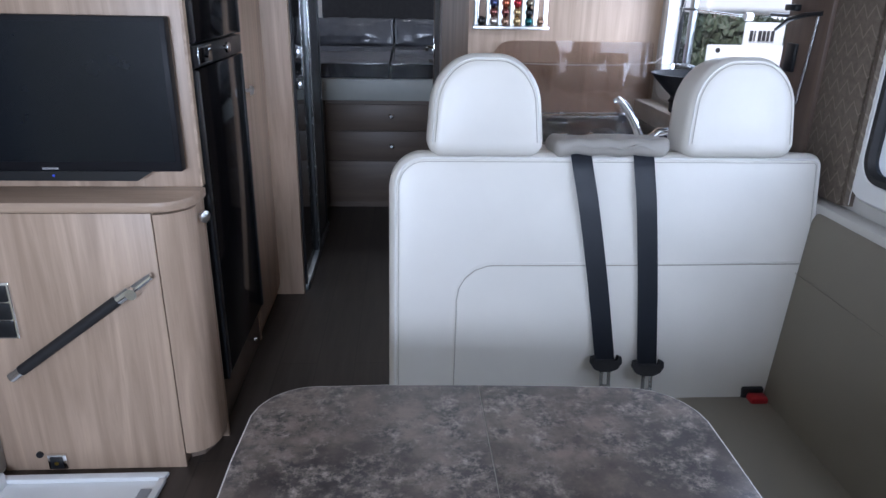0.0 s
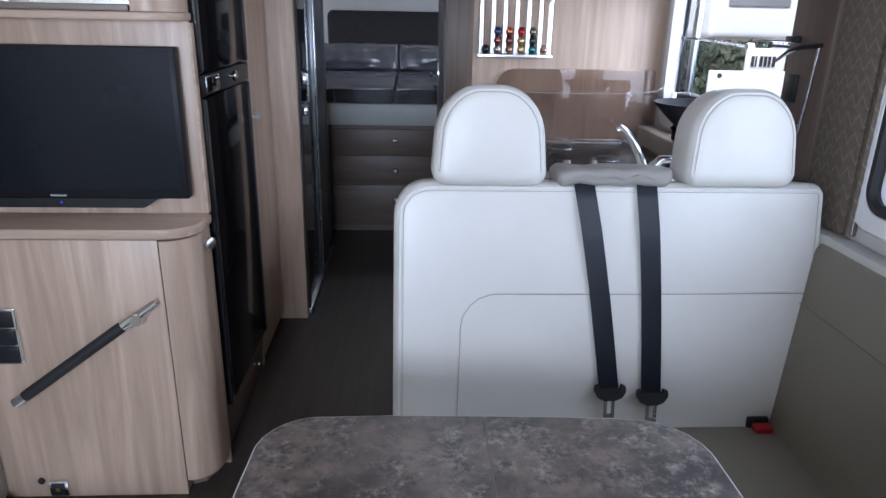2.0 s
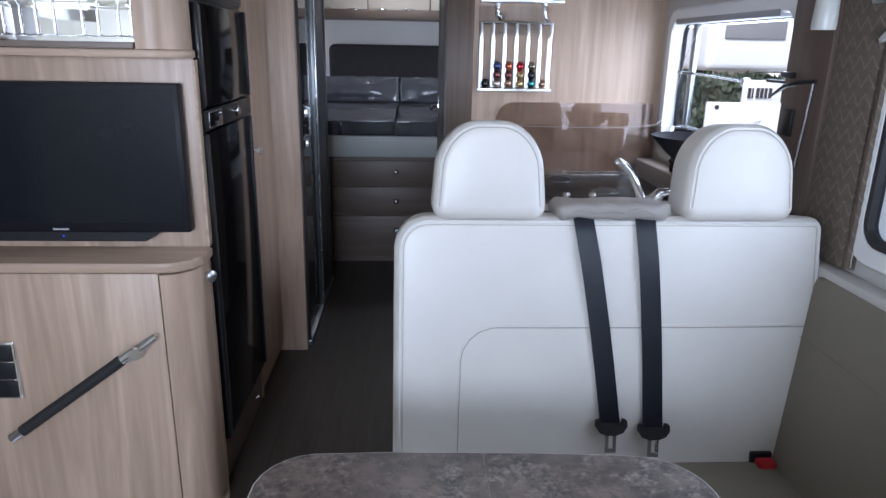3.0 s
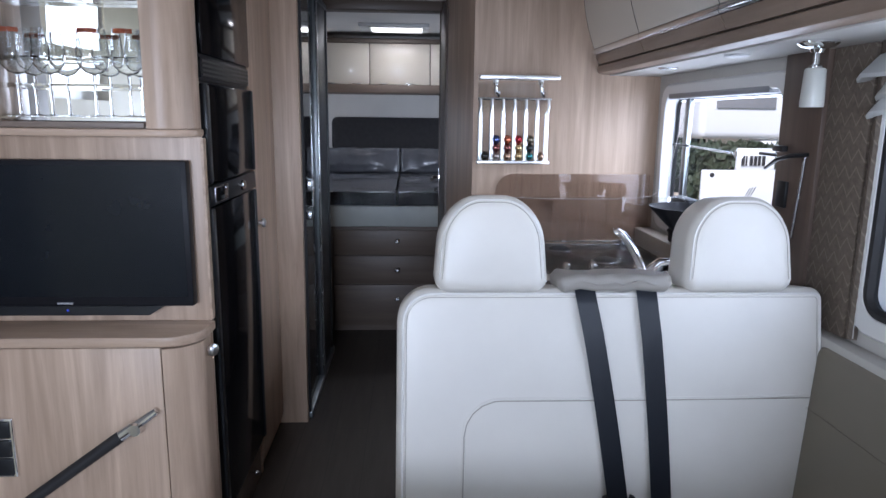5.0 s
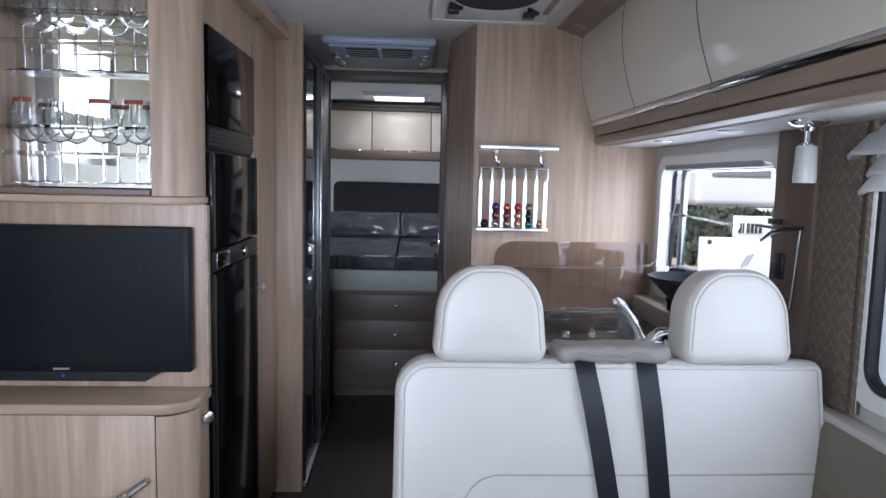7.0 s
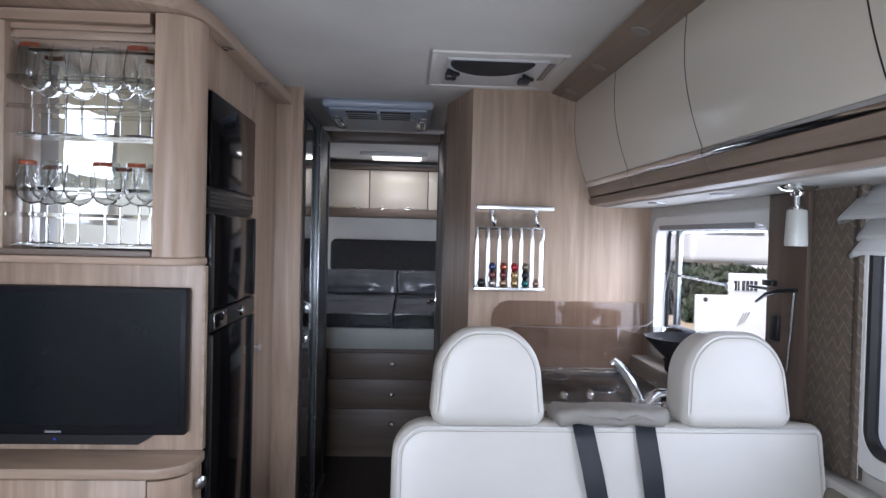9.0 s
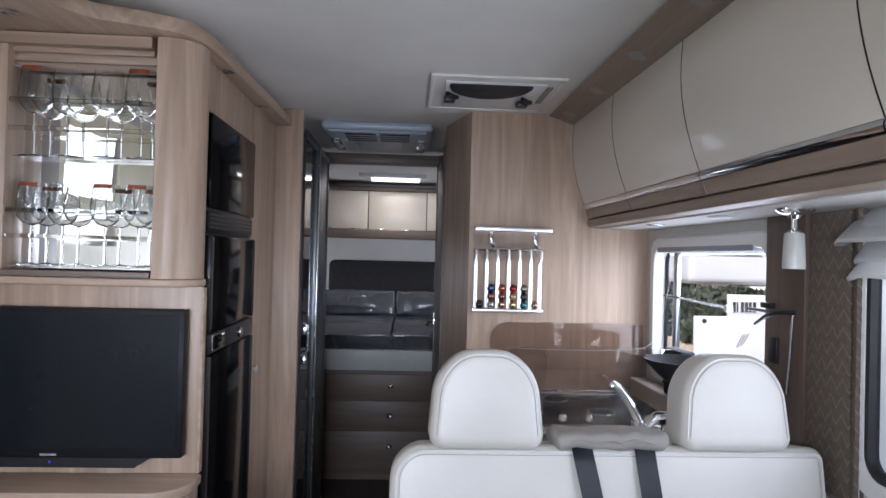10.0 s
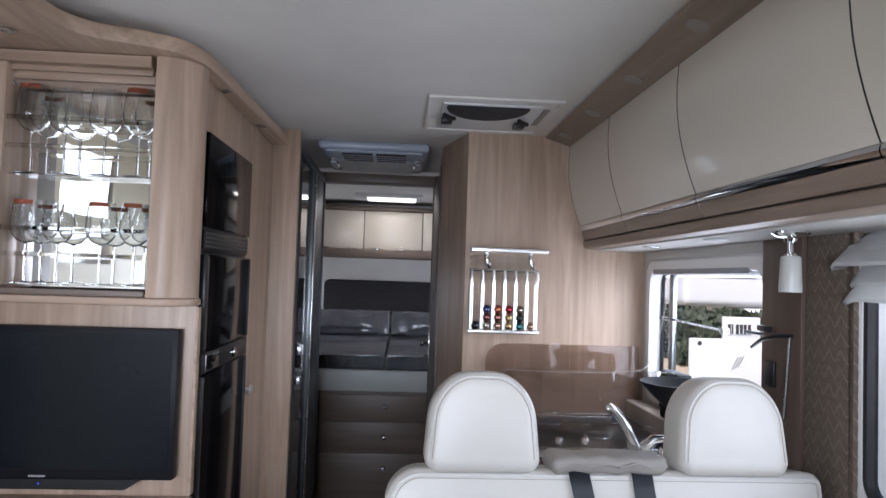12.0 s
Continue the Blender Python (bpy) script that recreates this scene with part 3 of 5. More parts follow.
for x0 in (-0.445, -0.035):
    part("nozzle", cube(x0, x0 + 0.045, 3.10, 3.44, 1.939, 1.953, bevel=0.008), CHROME, ac, "shiny grey nozzle")
    part("nozzle_flap", cube(x0 + 0.012, x0 + 0.036, 3.16, 3.36, 1.933, 1.940, bevel=0.003), PALE_GREY, ac)

hatch = thing("roof_hatch", (0.225, 2.38, 2.0), "white roof hatch with dark oval pull and black catches", "roof hatch")
bm = bmesh.new()
for a in ((-0.004, 0.455, 2.095, 2.110), (-0.004, 0.455, 2.575, 2.590), (-0.004, 0.010, 2.110, 2.575), (0.441, 0.455, 2.110, 2.575)):
    box(bm, *a, 1.990, 1.999, bevel=0.002)
part("frame", bm, CEIL, hatch)
part("lining", cube(0.008, 0.443, 2.108, 2.577, 1.9945, 1.9988), CEIL, hatch)
part("blind", cube(0.050, 0.400, 2.165, 2.545, 1.988, 1.9945, bevel=0.002), WHITE, hatch, "white blind panel")
crescent = [(0.066, 2.175), (0.350, 2.175)] + [(0.208 + 0.146 * math.cos(radians(a)), 2.195 + 0.178 * math.sin(radians(a))) for a in range(0, 181, 12)]
# dark flat plate drawn in place of the blind's curved gap
part("pull", flat_plan(crescent, 1.984, 1.9878, bevel=0.001), CHARCOAL, hatch, "dark grey curved gap of the blind")
# thin strip paints the shade at the end of the blind
part("end_shade_strip", cube(0.405, 0.428, 2.20, 2.44, 1.991, 1.9943, bevel=0.001), POST_GREY, hatch, "small beige strip drawn for the shade at the blind's end")
for x0, y0 in ((0.052, 2.345), (0.330, 2.385)):
    part("catch", cube(x0, x0 + 0.042, y0, y0 + 0.050, 1.968, 1.9875, bevel=0.004), BLACK, hatch, "black catch")
    part("catch_arm", tube(bmesh.new(), [(x0 + 0.006, y0 - 0.07, 1.976), (x0 + 0.03, y0 - 0.045, 1.972), (x0 + 0.045, y0 - 0.02, 1.976)], 0.0085, 8), BLACK, hatch)

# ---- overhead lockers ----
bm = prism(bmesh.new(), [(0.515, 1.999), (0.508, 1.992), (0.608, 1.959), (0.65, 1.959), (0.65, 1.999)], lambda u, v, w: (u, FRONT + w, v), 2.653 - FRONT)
structure("ceiling_trim", bm, SHADED_ASH_Y, "ash trim with small spotlights between ceiling and lockers, colour darkened for shade", "trim")
for yy in (2.52, 2.14, 1.74, 1.33, 0.95):
    sp = lathe(bmesh.new(), [(0.017, -0.003), (0.026, -0.002), (0.028, 0.004), (0.026, 0.010)], (0, 0, 0), 18)
    bmesh.ops.transform(sp, matrix=pose(0.562, yy, 1.9735, 0, 18.3, 0), verts=sp.verts[:])
    solid("spotlight", sp, LAMP_FACE, "small round dull spotlight set in the ash trim", "lamp", "spotlights in the trim", at=(0.562, yy, 1.973))


def locker_profile(t):
    """x and z down the bowed door front, t from 0 at its top to 1 at its foot."""
    return 0.615 + 0.050 * t * t - 0.010 * math.sin(math.pi * t), 1.962 - 0.334 * t


def along(outline, y0, y1):
    return prism(bmesh.new(), outline, lambda u, v, w: (u, y0 + w, v), y1 - y0)


def locker(y0, y1):
    ob = thing("overhead_locker", (0.8, (y0 + y1) / 2, 1.53), "overhead locker with bowed cream gloss door and chrome strip", "cabinet", "overhead lockers")
    g = 0.002
    outer = [locker_profile(k / 12) for k in range(13)]
    door = part("door", along(outer + [(x + 0.018, z) for x, z in outer[::-1]], y0 + g, y1 - g), GLOSS, ob, "bowed cream gloss door")
    part("chrome_strip", along([(0.6655, 1.627), (0.6632, 1.6215), (0.6626, 1.616), (0.6640, 1.610), (0.6672, 1.6045), (0.684, 1.6045), (0.684, 1.627)], y0 + g, y1 - g), CHROME, door, "mirror-bright chrome strip")
    part("foot_rail", along([(0.671, 1.6035), (0.686, 1.5685), (0.70, 1.5685), (0.70, 1.6035)], y0 + g, y1 - g), SHADED_ASH_Y, ob)
    # dark strips draw the shadow of the gaps behind and between doors
    part("shadow_gap", along([(x + 0.0185, z) for x, z in outer] + [(0.702, 1.566), (0.715, 1.566), (0.715, 1.958)], y0 + 0.003, y1 - 0.003), RUBBER, ob, "dark filler for the shadow behind the door")
    part("joint_shade", along([(x - 0.0008, z) for x, z in outer] + [(x + 0.01, z) for x, z in outer[::-1]], y1 - 0.0015, y1 + 0.0015), RUBBER, ob, "dark strip for the shadow in the door joint")
    part("body", cube(0.716, RIGHT, y0 + 0.001, y1 - 0.001, 1.566, 1.998), WOOD_Y, ob)
    return ob


edges = [-0.26, 0.315, 0.893, 1.553, 2.122, 2.654]
for y0, y1 in zip(edges, edges[1:]):
    locker(y0, y1)
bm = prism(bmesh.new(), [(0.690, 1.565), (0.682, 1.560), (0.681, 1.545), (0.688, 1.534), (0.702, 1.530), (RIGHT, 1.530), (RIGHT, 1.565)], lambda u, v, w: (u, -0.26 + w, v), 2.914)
structure("locker_soffit", bm, SHADED_ASH_Y, "ash pelmet and soffit under the overhead lockers, colour darkened for shade", "trim")
structure("soffit_lining", cube(0.735, RIGHT, -0.26, 2.654, 1.5255, 1.5298), WALLPAPER, "pale lining on the underside of the soffit", "trim")
for yy, mt in ((2.18, STEEL), (1.70, PALE_GREY)):
    sp = lathe(bmesh.new(), [(0.032, 0.0), (0.032, -0.003), (0.026, -0.006), (0.018, -0.004)], (0.79, yy, 1.5255), 20)
    solid("downlight", sp, mt, "flat round grey downlight under the lockers", "lamp", "downlights", at=(0.79, yy, 1.526))

# ---- tall cabinets beside the aisle ----
FX = -0.631


def knob(at, rz, r=0.014):
    """A chrome push knob that points along -y before it is turned by rz."""
    k = lathe(bmesh.new(), [(r * 0.4, 0), (r * 0.4, 0.016), (r, 0.019), (r, 0.026), (r * 0.65, 0.030)], (0, 0, 0), 16)
    bmesh.ops.transform(k, matrix=Matrix.Translation(at) @ pose(0, 0, 0, 90, 0, rz), verts=k.verts[:])
    return k


frame_cab = thing("fridge_cabinet", (-0.9, 2.04, 0), "tall ash cabinet housing oven and fridge", "cabinet")
part("side_panel", cube(-1.2, -0.610, 1.698, 1.713, 0.0, 1.925, bevel=0.002), WOOD_Z, frame_cab)
part("side_panel", cube(-1.2, FX, 2.312, 2.332, 0.0, 1.925, bevel=0.003), WOOD_Z, frame_cab)
part("top_panel", cube(-0.65, FX, 1.715, 2.312, 1.783, 1.925, bevel=0.003), WOOD_Z, frame_cab)
part("plinth", cube(-0.66, FX - 0.004, 1.714, 2.311, 0.0, 0.150, bevel=0.003), BROWN_SHADED_X, frame_cab)
part("vent_knob", knob((FX - 0.004, 2.14, 0.10), 90, 0.008), CHROME, frame_cab)

oven = thing("oven", (-0.64, 2.03, 1.445), "black glass built-in oven above the fridge", "oven")
part("frame", cube(-0.70, FX + 0.004, 1.716, 2.308, 1.443, 1.780, bevel=0.004), BLACK, oven)
part("door", cube(FX + 0.004, FX + 0.016, 1.768, 2.30, 1.512, 1.774, bevel=0.004), BLACK_GLOSS, oven, "dark gloss glass door")
part("vent_grille", cube(FX + 0.004, FX + 0.012, 1.768, 2.30, 1.450, 1.505, bevel=0.003), BLACK, oven)
for k in range(4):
    part("slat", cube(FX + 0.0115, FX + 0.0135, 1.775, 2.29, 1.456 + 0.012 * k, 1.462 + 0.012 * k), BLACK, oven)

fridge = thing("fridge", (-0.64, 2.03, 0.15), "tall black gloss fridge freezer with control panel", "fridge")
part("body", cube(-1.15, FX + 0.002, 1.716, 2.308, 0.155, 1.441), BLACK, fridge)
for z0, z1, nm in ((1.166, 1.436, "freezer_door"), (0.165, 1.100, "fridge_door")):
    d = part(nm, cube(FX + 0.002, FX + 0.020, 1.800, 2.285, z0, z1, bevel=0.005), BLACK_GLOSS, fridge, "black gloss door panel")
    for yy in (1.762, 2.286):
        part("edge_profile", cube(FX + 0.002, FX + 0.024, yy, yy + 0.020, z0, z1, bevel=0.005), BLACK, d)
    part("grip", cube(FX + 0.004, FX + 0.022, 1.783, 1.800, z0 + 0.004, z1 - 0.004, bevel=0.004), ALU, d, "slim grey grip strip")
panel = part("control_panel", cube(FX + 0.002, FX + 0.022, 1.764, 2.306, 1.104, 1.162, bevel=0.005), BLACK, fridge)
part("dial", knob((FX + 0.016, 2.05, 1.138), 90, 0.016), CHROME, panel, "chrome dial")
part("display_rim", cube(FX + 0.0205, FX + 0.0235, 1.80, 1.935, 1.110, 1.156, bevel=0.001), STEEL, panel)
part("display", cube(FX + 0.022, FX + 0.0245, 1.806, 1.929, 1.114, 1.152, bevel=0.001), BLACK_GLOSS, panel)

wardrobe = thing("wardrobe", (-0.9, 2.54, 0), "narrow ash wardrobe with chrome knob beside the fridge", "cabinet")
part("body", cube(-1.2, FX - 0.014, 2.334, 2.742, 0.0, 1.925), WOOD_Z, wardrobe)
wd = part("door", cube(FX - 0.014, FX + 0.003, 2.336, 2.740, 0.05, 1.925, bevel=0.004), WOOD_Z, wardrobe)
part("door_knob", knob((FX + 0.003, 2.385, 0.965), 90, 0.017), SATIN, wd, "chrome push knob")

# ---- media cabinet ----
def arc(cx, cy, r, a0, a1, n=10):
    return [(cx + r * math.cos(radians(a0 + (a1 - a0) * k / n)), cy + r * math.sin(radians(a0 + (a1 - a0) * k / n))) for k in range(n + 1)]


media = thing("media_cabinet", (-0.9, 1.62, 0), "low ash media cabinet with rounded end door", "cabinet")
part("front_panel", cube(-1.205, -0.697, 1.555, 1.575, 0.0, 0.775, bevel=0.002), WOOD_Z, media)
bend = arc(-0.694, 1.640, 0.084, -90, 0, 12) + [(-0.610, 1.694)]
cdoor = part("curved_door", flat_plan(bend + [(-0.628, 1.694), (-0.628, 1.645)] + arc(-0.694, 1.640, 0.066, 0, -90, 8), 0.048, 0.771), WOOD_Z, media, "rounded ash end door")
part("carcass", cube(-1.205, -0.70, 1.576, 1.697, 0.0, 0.77), WOOD_Z, media)
part("plinth", flat_plan([(-0.696, 1.60), (-0.66, 1.615), (-0.64, 1.66), (-0.64, 1.696), (-0.696, 1.696)], 0.0, 0.046), BROWN_SHADED_X, media)
part("top", flat_plan([(-1.205, 1.546)] + arc(-0.692, 1.640, 0.094, -90, 0, 12) + [(-0.598, 1.697), (-1.205, 1.697)], 0.778, 0.806, bevel=0.006), WOOD_X, media, "ash top with rounded corner")
part("door_knob", knob((-0.613, 1.662, 0.736), 60, 0.0165), SATIN, cdoor, "chrome push knob")
part("back_panel", cube(-1.205, -0.604, 1.699, 1.722, 0.806, 1.294), WOOD_X, media)

tv = thing("television", (-0.9, 1.66, 0.806), "black flat-screen television, switched off, mounted over the cabinet", "television")
TX0, TX1, TY, TZ0, TZ1 = -1.200, -0.636, 1.648, 0.858, 1.238
part("case", cube(TX0, TX1, TY, TY + 0.035, TZ0, TZ1, bevel=0.004), MATT_BLACK, tv)
part("screen", cube(TX0 + 0.012, TX1 - 0.014, TY - 0.0015, TY + 0.001, TZ0 + 0.026, TZ1 - 0.013), SCREEN, tv, "dark matt screen")
part("brand_bar", cube(-0.985, -0.945, TY - 0.003, TY, TZ0 + 0.006, TZ0 + 0.011), GREY, tv, "small pale unreadable mark")
part("speaker_bar", prism(bmesh.new(), [(-1.195, 0.834), (-0.752, 0.834), (-0.712, 0.859), (-1.195, 0.859)], lambda u, v, w: (u, 1.646 + w, v), 0.03), BLACK, tv)
part("standby_light", cube(-0.962, -0.957, TY - 0.005, TY - 0.001, 0.846, 0.851), plain("blue_lamp", (0.05, 0.1, 0.8), 0.3), tv, "tiny blue standby light")
part("wall_mount", cube(-1.05, -0.85, 1.683, 1.6985, 0.95, 1.10, bevel=0.002), BLACK, tv)

# table leg clipped to the cabinet front
a, b = Vector((-1.112, 1.535, 0.322)), Vector((-0.728, 1.535, 0.602))
way = (b - a).normalized()
leg = thing("spare_table_leg", (-0.92, 1.55, 0.32), "dark tube with chrome ends clipped aslant to the cabinet", "table leg")
part("tube", bar(a + way * 0.035, b - way * 0.085, 0.0150, 14), RUBBER, leg)
part("end_cap", bar(a, a + way * 0.036, 0.0158, 14), CHROME, leg)
part("collar", bar(b - way * 0.088, b - way * 0.045, 0.0175, 14), CHROME, leg)
part("joint", bar(b - way * 0.040 + Vector((0, 0.018, -0.008)), b - way * 0.040 + Vector((0, -0.020, -0.008)), 0.015, 14), CHROME, leg)
part("tip", tube(bmesh.new(), [b - way * 0.042, b - way * 0.01, b + way * 0.022], [0.013, 0.012, 0.010], 8, 0.6), CHROME, leg)
part("clip", cube(-0.925, -0.905, 1.546, 1.5545, 0.450, 0.468, bevel=0.002), BLACK, leg)

sockets = thing("socket_strip", (-1.1, 1.55, 0.43), "black switch and socket strip in chrome frame", "socket")
part("frame", cube(-1.145, -1.074, 1.545, 1.5545, 0.432, 0.592, bevel=0.003), CHROME, sockets)
for z0 in (0.438, 0.489, 0.540):
    part("switch", cube(-1.14, -1.081, 1.540, 1.547, z0, z0 + 0.046, bevel=0.003), BLACK, sockets)
outlet = thing("floor_socket", (-1.05, 1.55, 0.01), "small chrome-framed socket near the floor", "socket")
part("plate", cube(-1.078, -1.025, 1.543, 1.5545, 0.010, 0.060, bevel=0.004), CHROME, outlet)
part("insert", cube(-1.070, -1.034, 1.539, 1.545, 0.014, 0.054, bevel=0.003), BLACK, outlet)
part("pin", bar((-1.052, 1.5385, 0.034), (-1.052, 1.541, 0.034), 0.006), plain("brass", (0.6, 0.45, 0.1), 0.3, 1.0), outlet)
part("cable_hole", bar((-1.10, 1.549, 0.056), (-1.10, 1.5545, 0.056), 0.010), BLACK, outlet)

step = thing("entry_step", (-0.95, 1.3, 0), "white step tray with raised rim by the entrance", "step")
part("tray", flat_plan([(-1.2, 1.05), (-0.775, 1.05), (-0.745, 1.50), (-1.2, 1.50)], 0.001, 0.006), WHITE, step)
part("rim", flat_plan([(-1.2, 1.488), (-0.738, 1.488), (-0.732, 1.512), (-1.2, 1.512)], 0.006, 0.022, bevel=0.004), WHITE, step)
part("rim", flat_plan([(-0.778, 1.05), (-0.758, 1.05), (-0.732, 1.486), (-0.752, 1.486)], 0.006, 0.022, bevel=0.004), WHITE, step)
part("grip_pad", flat_plan([(-0.815, 1.06), (-0.785, 1.06), (-0.762, 1.455), (-0.792, 1.455)], 0.006, 0.010), GREY, step, "grey grip pad")
part("end_rim", flat_plan([(-1.2, 1.05), (-1.165, 1.05), (-1.165, 1.486), (-1.2, 1.486)], 0.006, 0.05, bevel=0.004), WHITE, step)

# ---- glass cabinet above the television ----
vit = thing("display_cabinet", (-0.9, 1.65, 1.295), "open ash display cabinet with mirrored back", "cabinet")
part("base_board", flat_plan([(-1.205, 1.585)] + arc(-0.690, 1.675, 0.090, -90, 0, 12) + [(-0.600, 1.696), (-1.205, 1.696)], 1.299, 1.318, bevel=0.004), WOOD_X, vit)
part("column", flat_plan([(-0.722, 1.697), (-0.708, 1.600)] + arc(-0.690, 1.678, 0.081, -86, 0, 12) + [(-0.609, 1.697)], 1.319, 1.924), WOOD_Z, vit, "rounded ash column")
part("mirror_back", cube(-1.071, -0.722, 1.690, 1.696, 1.319, 1.86), MIRROR, vit, "mirror glass back")
part("side_cheek", cube(-1.205, -1.071, 1.605, 1.696, 1.319, 1.895, bevel=0.002), WOOD_Z, vit)
part("head_board", cube(-1.205, -0.722, 1.600, 1.696, 1.896, 1.923), WOOD_X, vit)
for y0, z0, z1 in ((1.606, 1.900, 1.9145), (1.622, 1.880, 1.8955), (1.640, 1.862, 1.8955), (1.664, 1.845, 1.8955)):
    part("shutter_slat", cube(-1.070, -0.723, y0, y0 + 0.014, z0, z1, bevel=0.003), WOOD_X, vit, "slat of the rolled-up wooden shutter")
latch = part("latch", cube(-1.112, -1.0685, 1.630, 1.672, 1.845, 1.882, bevel=0.008), CHROME, vit, "chrome latch on the side cheek")
part("sill_bar", cube(-1.199, -0.712, 1.597, 1.608, 1.319, 1.334, bevel=0.002), BROWN_SHADED_X, vit)
for zz in (1.412, 1.476, 1.681, 1.752):
    part("glass_rail", cube(-1.070, -0.723, 1.612, 1.622, zz, zz + 0.012, bevel=0.002), ACRYLIC, vit, "clear acrylic rail")

# cornice sweeping over the cabinets
edge = [(-1.205, 0.72), (-1.04, 0.90), (-0.935, 1.06), (-0.887, 1.20), (-0.872, 1.30), (-0.866, 1.38), (-0.850, 1.445), (-0.810, 1.495), (-0.747, 1.522), (-0.690, 1.548), (-0.642, 1.582), (-0.612, 1.64), (-0.596, 1.77), (-0.590, 2.06), (-0.578, 2.45), (-0.568, 2.743)]
smooth_edge = []
for k in range(len(edge) - 1):
    p0, p1, p2, p3 = (Vector(edge[max(0, min(len(edge) - 1, k + d))]) for d in (-1, 0, 1, 2))
    for j in range(5):
        t = j / 5
        q = 0.5 * ((2 * p1) + (p2 - p0) * t + (2 * p0 - 5 * p1 + 4 * p2 - p3) * t * t + (3 * p1 - p0 - 3 * p2 + p3) * t ** 3)
        smooth_edge.append((q.x, q.y))
smooth_edge.append(edge[-1])
cornice = thing("cornice", (-0.8, 1.8, 1.925), "curved ash cornice with small spotlights over the cabinets", "trim", kind="structure")
part("board", flat_plan(smooth_edge + [(-1.205, 2.743)], 1.927, 1.966, bevel=0.005), WOOD_Y, cornice)
part("upstand", flat_plan([(x - 0.07, y + 0.08) for x, y in smooth_edge[3:-12]] + [(-0.72, 2.743), (-1.205, 2.743), (-1.205, 1.0)], 1.966, 1.999), WOOD_Y, cornice)
for xx, yy in ((-0.612, 1.90), (-0.605, 2.36), (-0.99, 1.46)):
    sp = lathe(bmesh.new(), [(0.012, 0.0), (0.018, -0.001), (0.019, -0.005), (0.014, -0.007), (0.010, -0.004)], (xx, yy, 1.926), 18)
    solid("spotlight", sp, STEEL, "small round steel spotlight under the cornice", "lamp", "spotlights under the cornice", at=(xx, yy, 1.926))


def wine_glass(x, y, z, h, stripe):
    ob = thing("wine_glass", (x, y, z), "clear stemmed wine glass standing in the cabinet rails", "glass", "wine glasses")
    s = h / 0.21
    bowl = [(0.004, 0.098), (0.02, 0.104), (0.033, 0.120), (0.037, 0.141), (0.035, 0.168), (0.030, 0.205), (0.0292, 0.205), (0.0342, 0.168), (0.0362, 0.141), (0.0320, 0.121), (0.018, 0.1052), (0.001, 0.1012)]
    part("bowl", lathe(bmesh.new(), [(r * s, t * s) for r, t in bowl], (x, y, z), 18), GLASS, ob)
    part("stem", lathe(bmesh.new(), [(0.0035 * s, 0.006 * s), (0.003 * s, 0.04 * s), (0.0042 * s, 0.0978 * s)], (x, y, z), 10), GLASS, ob)
    part("foot", lathe(bmesh.new(), [(0.033 * s, 0.0), (0.033 * s, 0.0015), (0.012 * s, 0.0035), (0.0035 * s, 0.0062 * s)], (x, y, z), 18), GLASS, ob)
    if stripe:
        bm = bmesh.new()
        ring = [[bm.verts.new((x + r * s * math.sin(radians(d)), y - r * s * math.cos(radians(d)), z + t * s)) for r, t in ((0.0306, 0.193), (0.0298, 0.204))] for d in range(-48, 49, 12)]
        for p, q in zip(ring, ring[1:]):
            bm.faces.new((p[0], q[0], q[1], p[1]))
        part("sticker", bm, plain("orange_sticker", (0.50, 0.12, 0.045), 0.5), ob, "short orange sticker at the rim")
    return ob


wa = wine_glass(-1.027, 1.652, 1.345, 0.215, True)
wine_glass(-0.948, 1.648, 1.345, 0.215, False)
for x, y, src in ((-0.842, 1.648, wa), (-0.760, 1.652, wa)):
    copy_thing(src, Matrix.Translation((x, y, 1.345)))
wt_ = wine_glass(-1.026, 1.652, 1.621, 0.232, True)
wl_ = wine_glass(-0.944, 1.648, 1.622, 0.226, False)
copy_thing(wl_, Matrix.Translation((-0.845, 1.648, 1.622)))
copy_thing(wt_, Matrix.Translation((-0.762, 1.652, 1.622)))
for zz in (1.618, 1.341):
    sh = thing("glass_shelf", (-0.9, 1.65, zz), "clear glass shelf in the display cabinet", "shelf", "glass shelves")
    part("plate", cube(-1.070, -0.723, 1.634, 1.688, zz + 0.001, zz + 0.0022), GLASS, sh)

# ---- dinette ----
seat = thing("travel_bench", (0.39, 1.2, 0), "cream leather two-seat travel bench with black belts", "bench seat")
RECLINE = 11.0
TILTED = Matrix.Translation((0, 1.342, 0.34)) @ pose(0, 0, 0, 90 - RECLINE, 0, 0)
back = [(-0.101, 0.0), (0.906, 0.0)] + arc(0.876, 0.602, 0.030, 0, 90, 6) + arc(-0.018, 0.552, 0.080, 90, 180, 8)
THICK, SOFT = 0.15, 0.028


def on_front(u, v, w=0.0):
    """A point on the bench back's front: across, up along it and out from it."""
    return TILTED @ Vector((u, v, THICK / 2 + w))


def swell_at(u, v):
    """How far the middle of the bench back stands out."""
    p, q = (u - 0.4025) / 0.4755, (v - 0.316) / 0.288
    return 0.010 * max(0, 1 - p * p) * max(0, 1 - q * q)


backrest = part("backrest", padded(back, THICK, SOFT, 0.010, TILTED), CREAM, seat)
edge_line = inset(dense(back, 0.02), SOFT * 0.5)
part("piping", loop_tube(bmesh.new(), [tuple(on_front(u, v, -0.003)) for u, v in edge_line], 0.0032), PIPING, backrest, "pale piping")
edge_seam = [q for q in inset(dense(back, 0.02), SOFT * 0.8) if q[1] > 0.03]
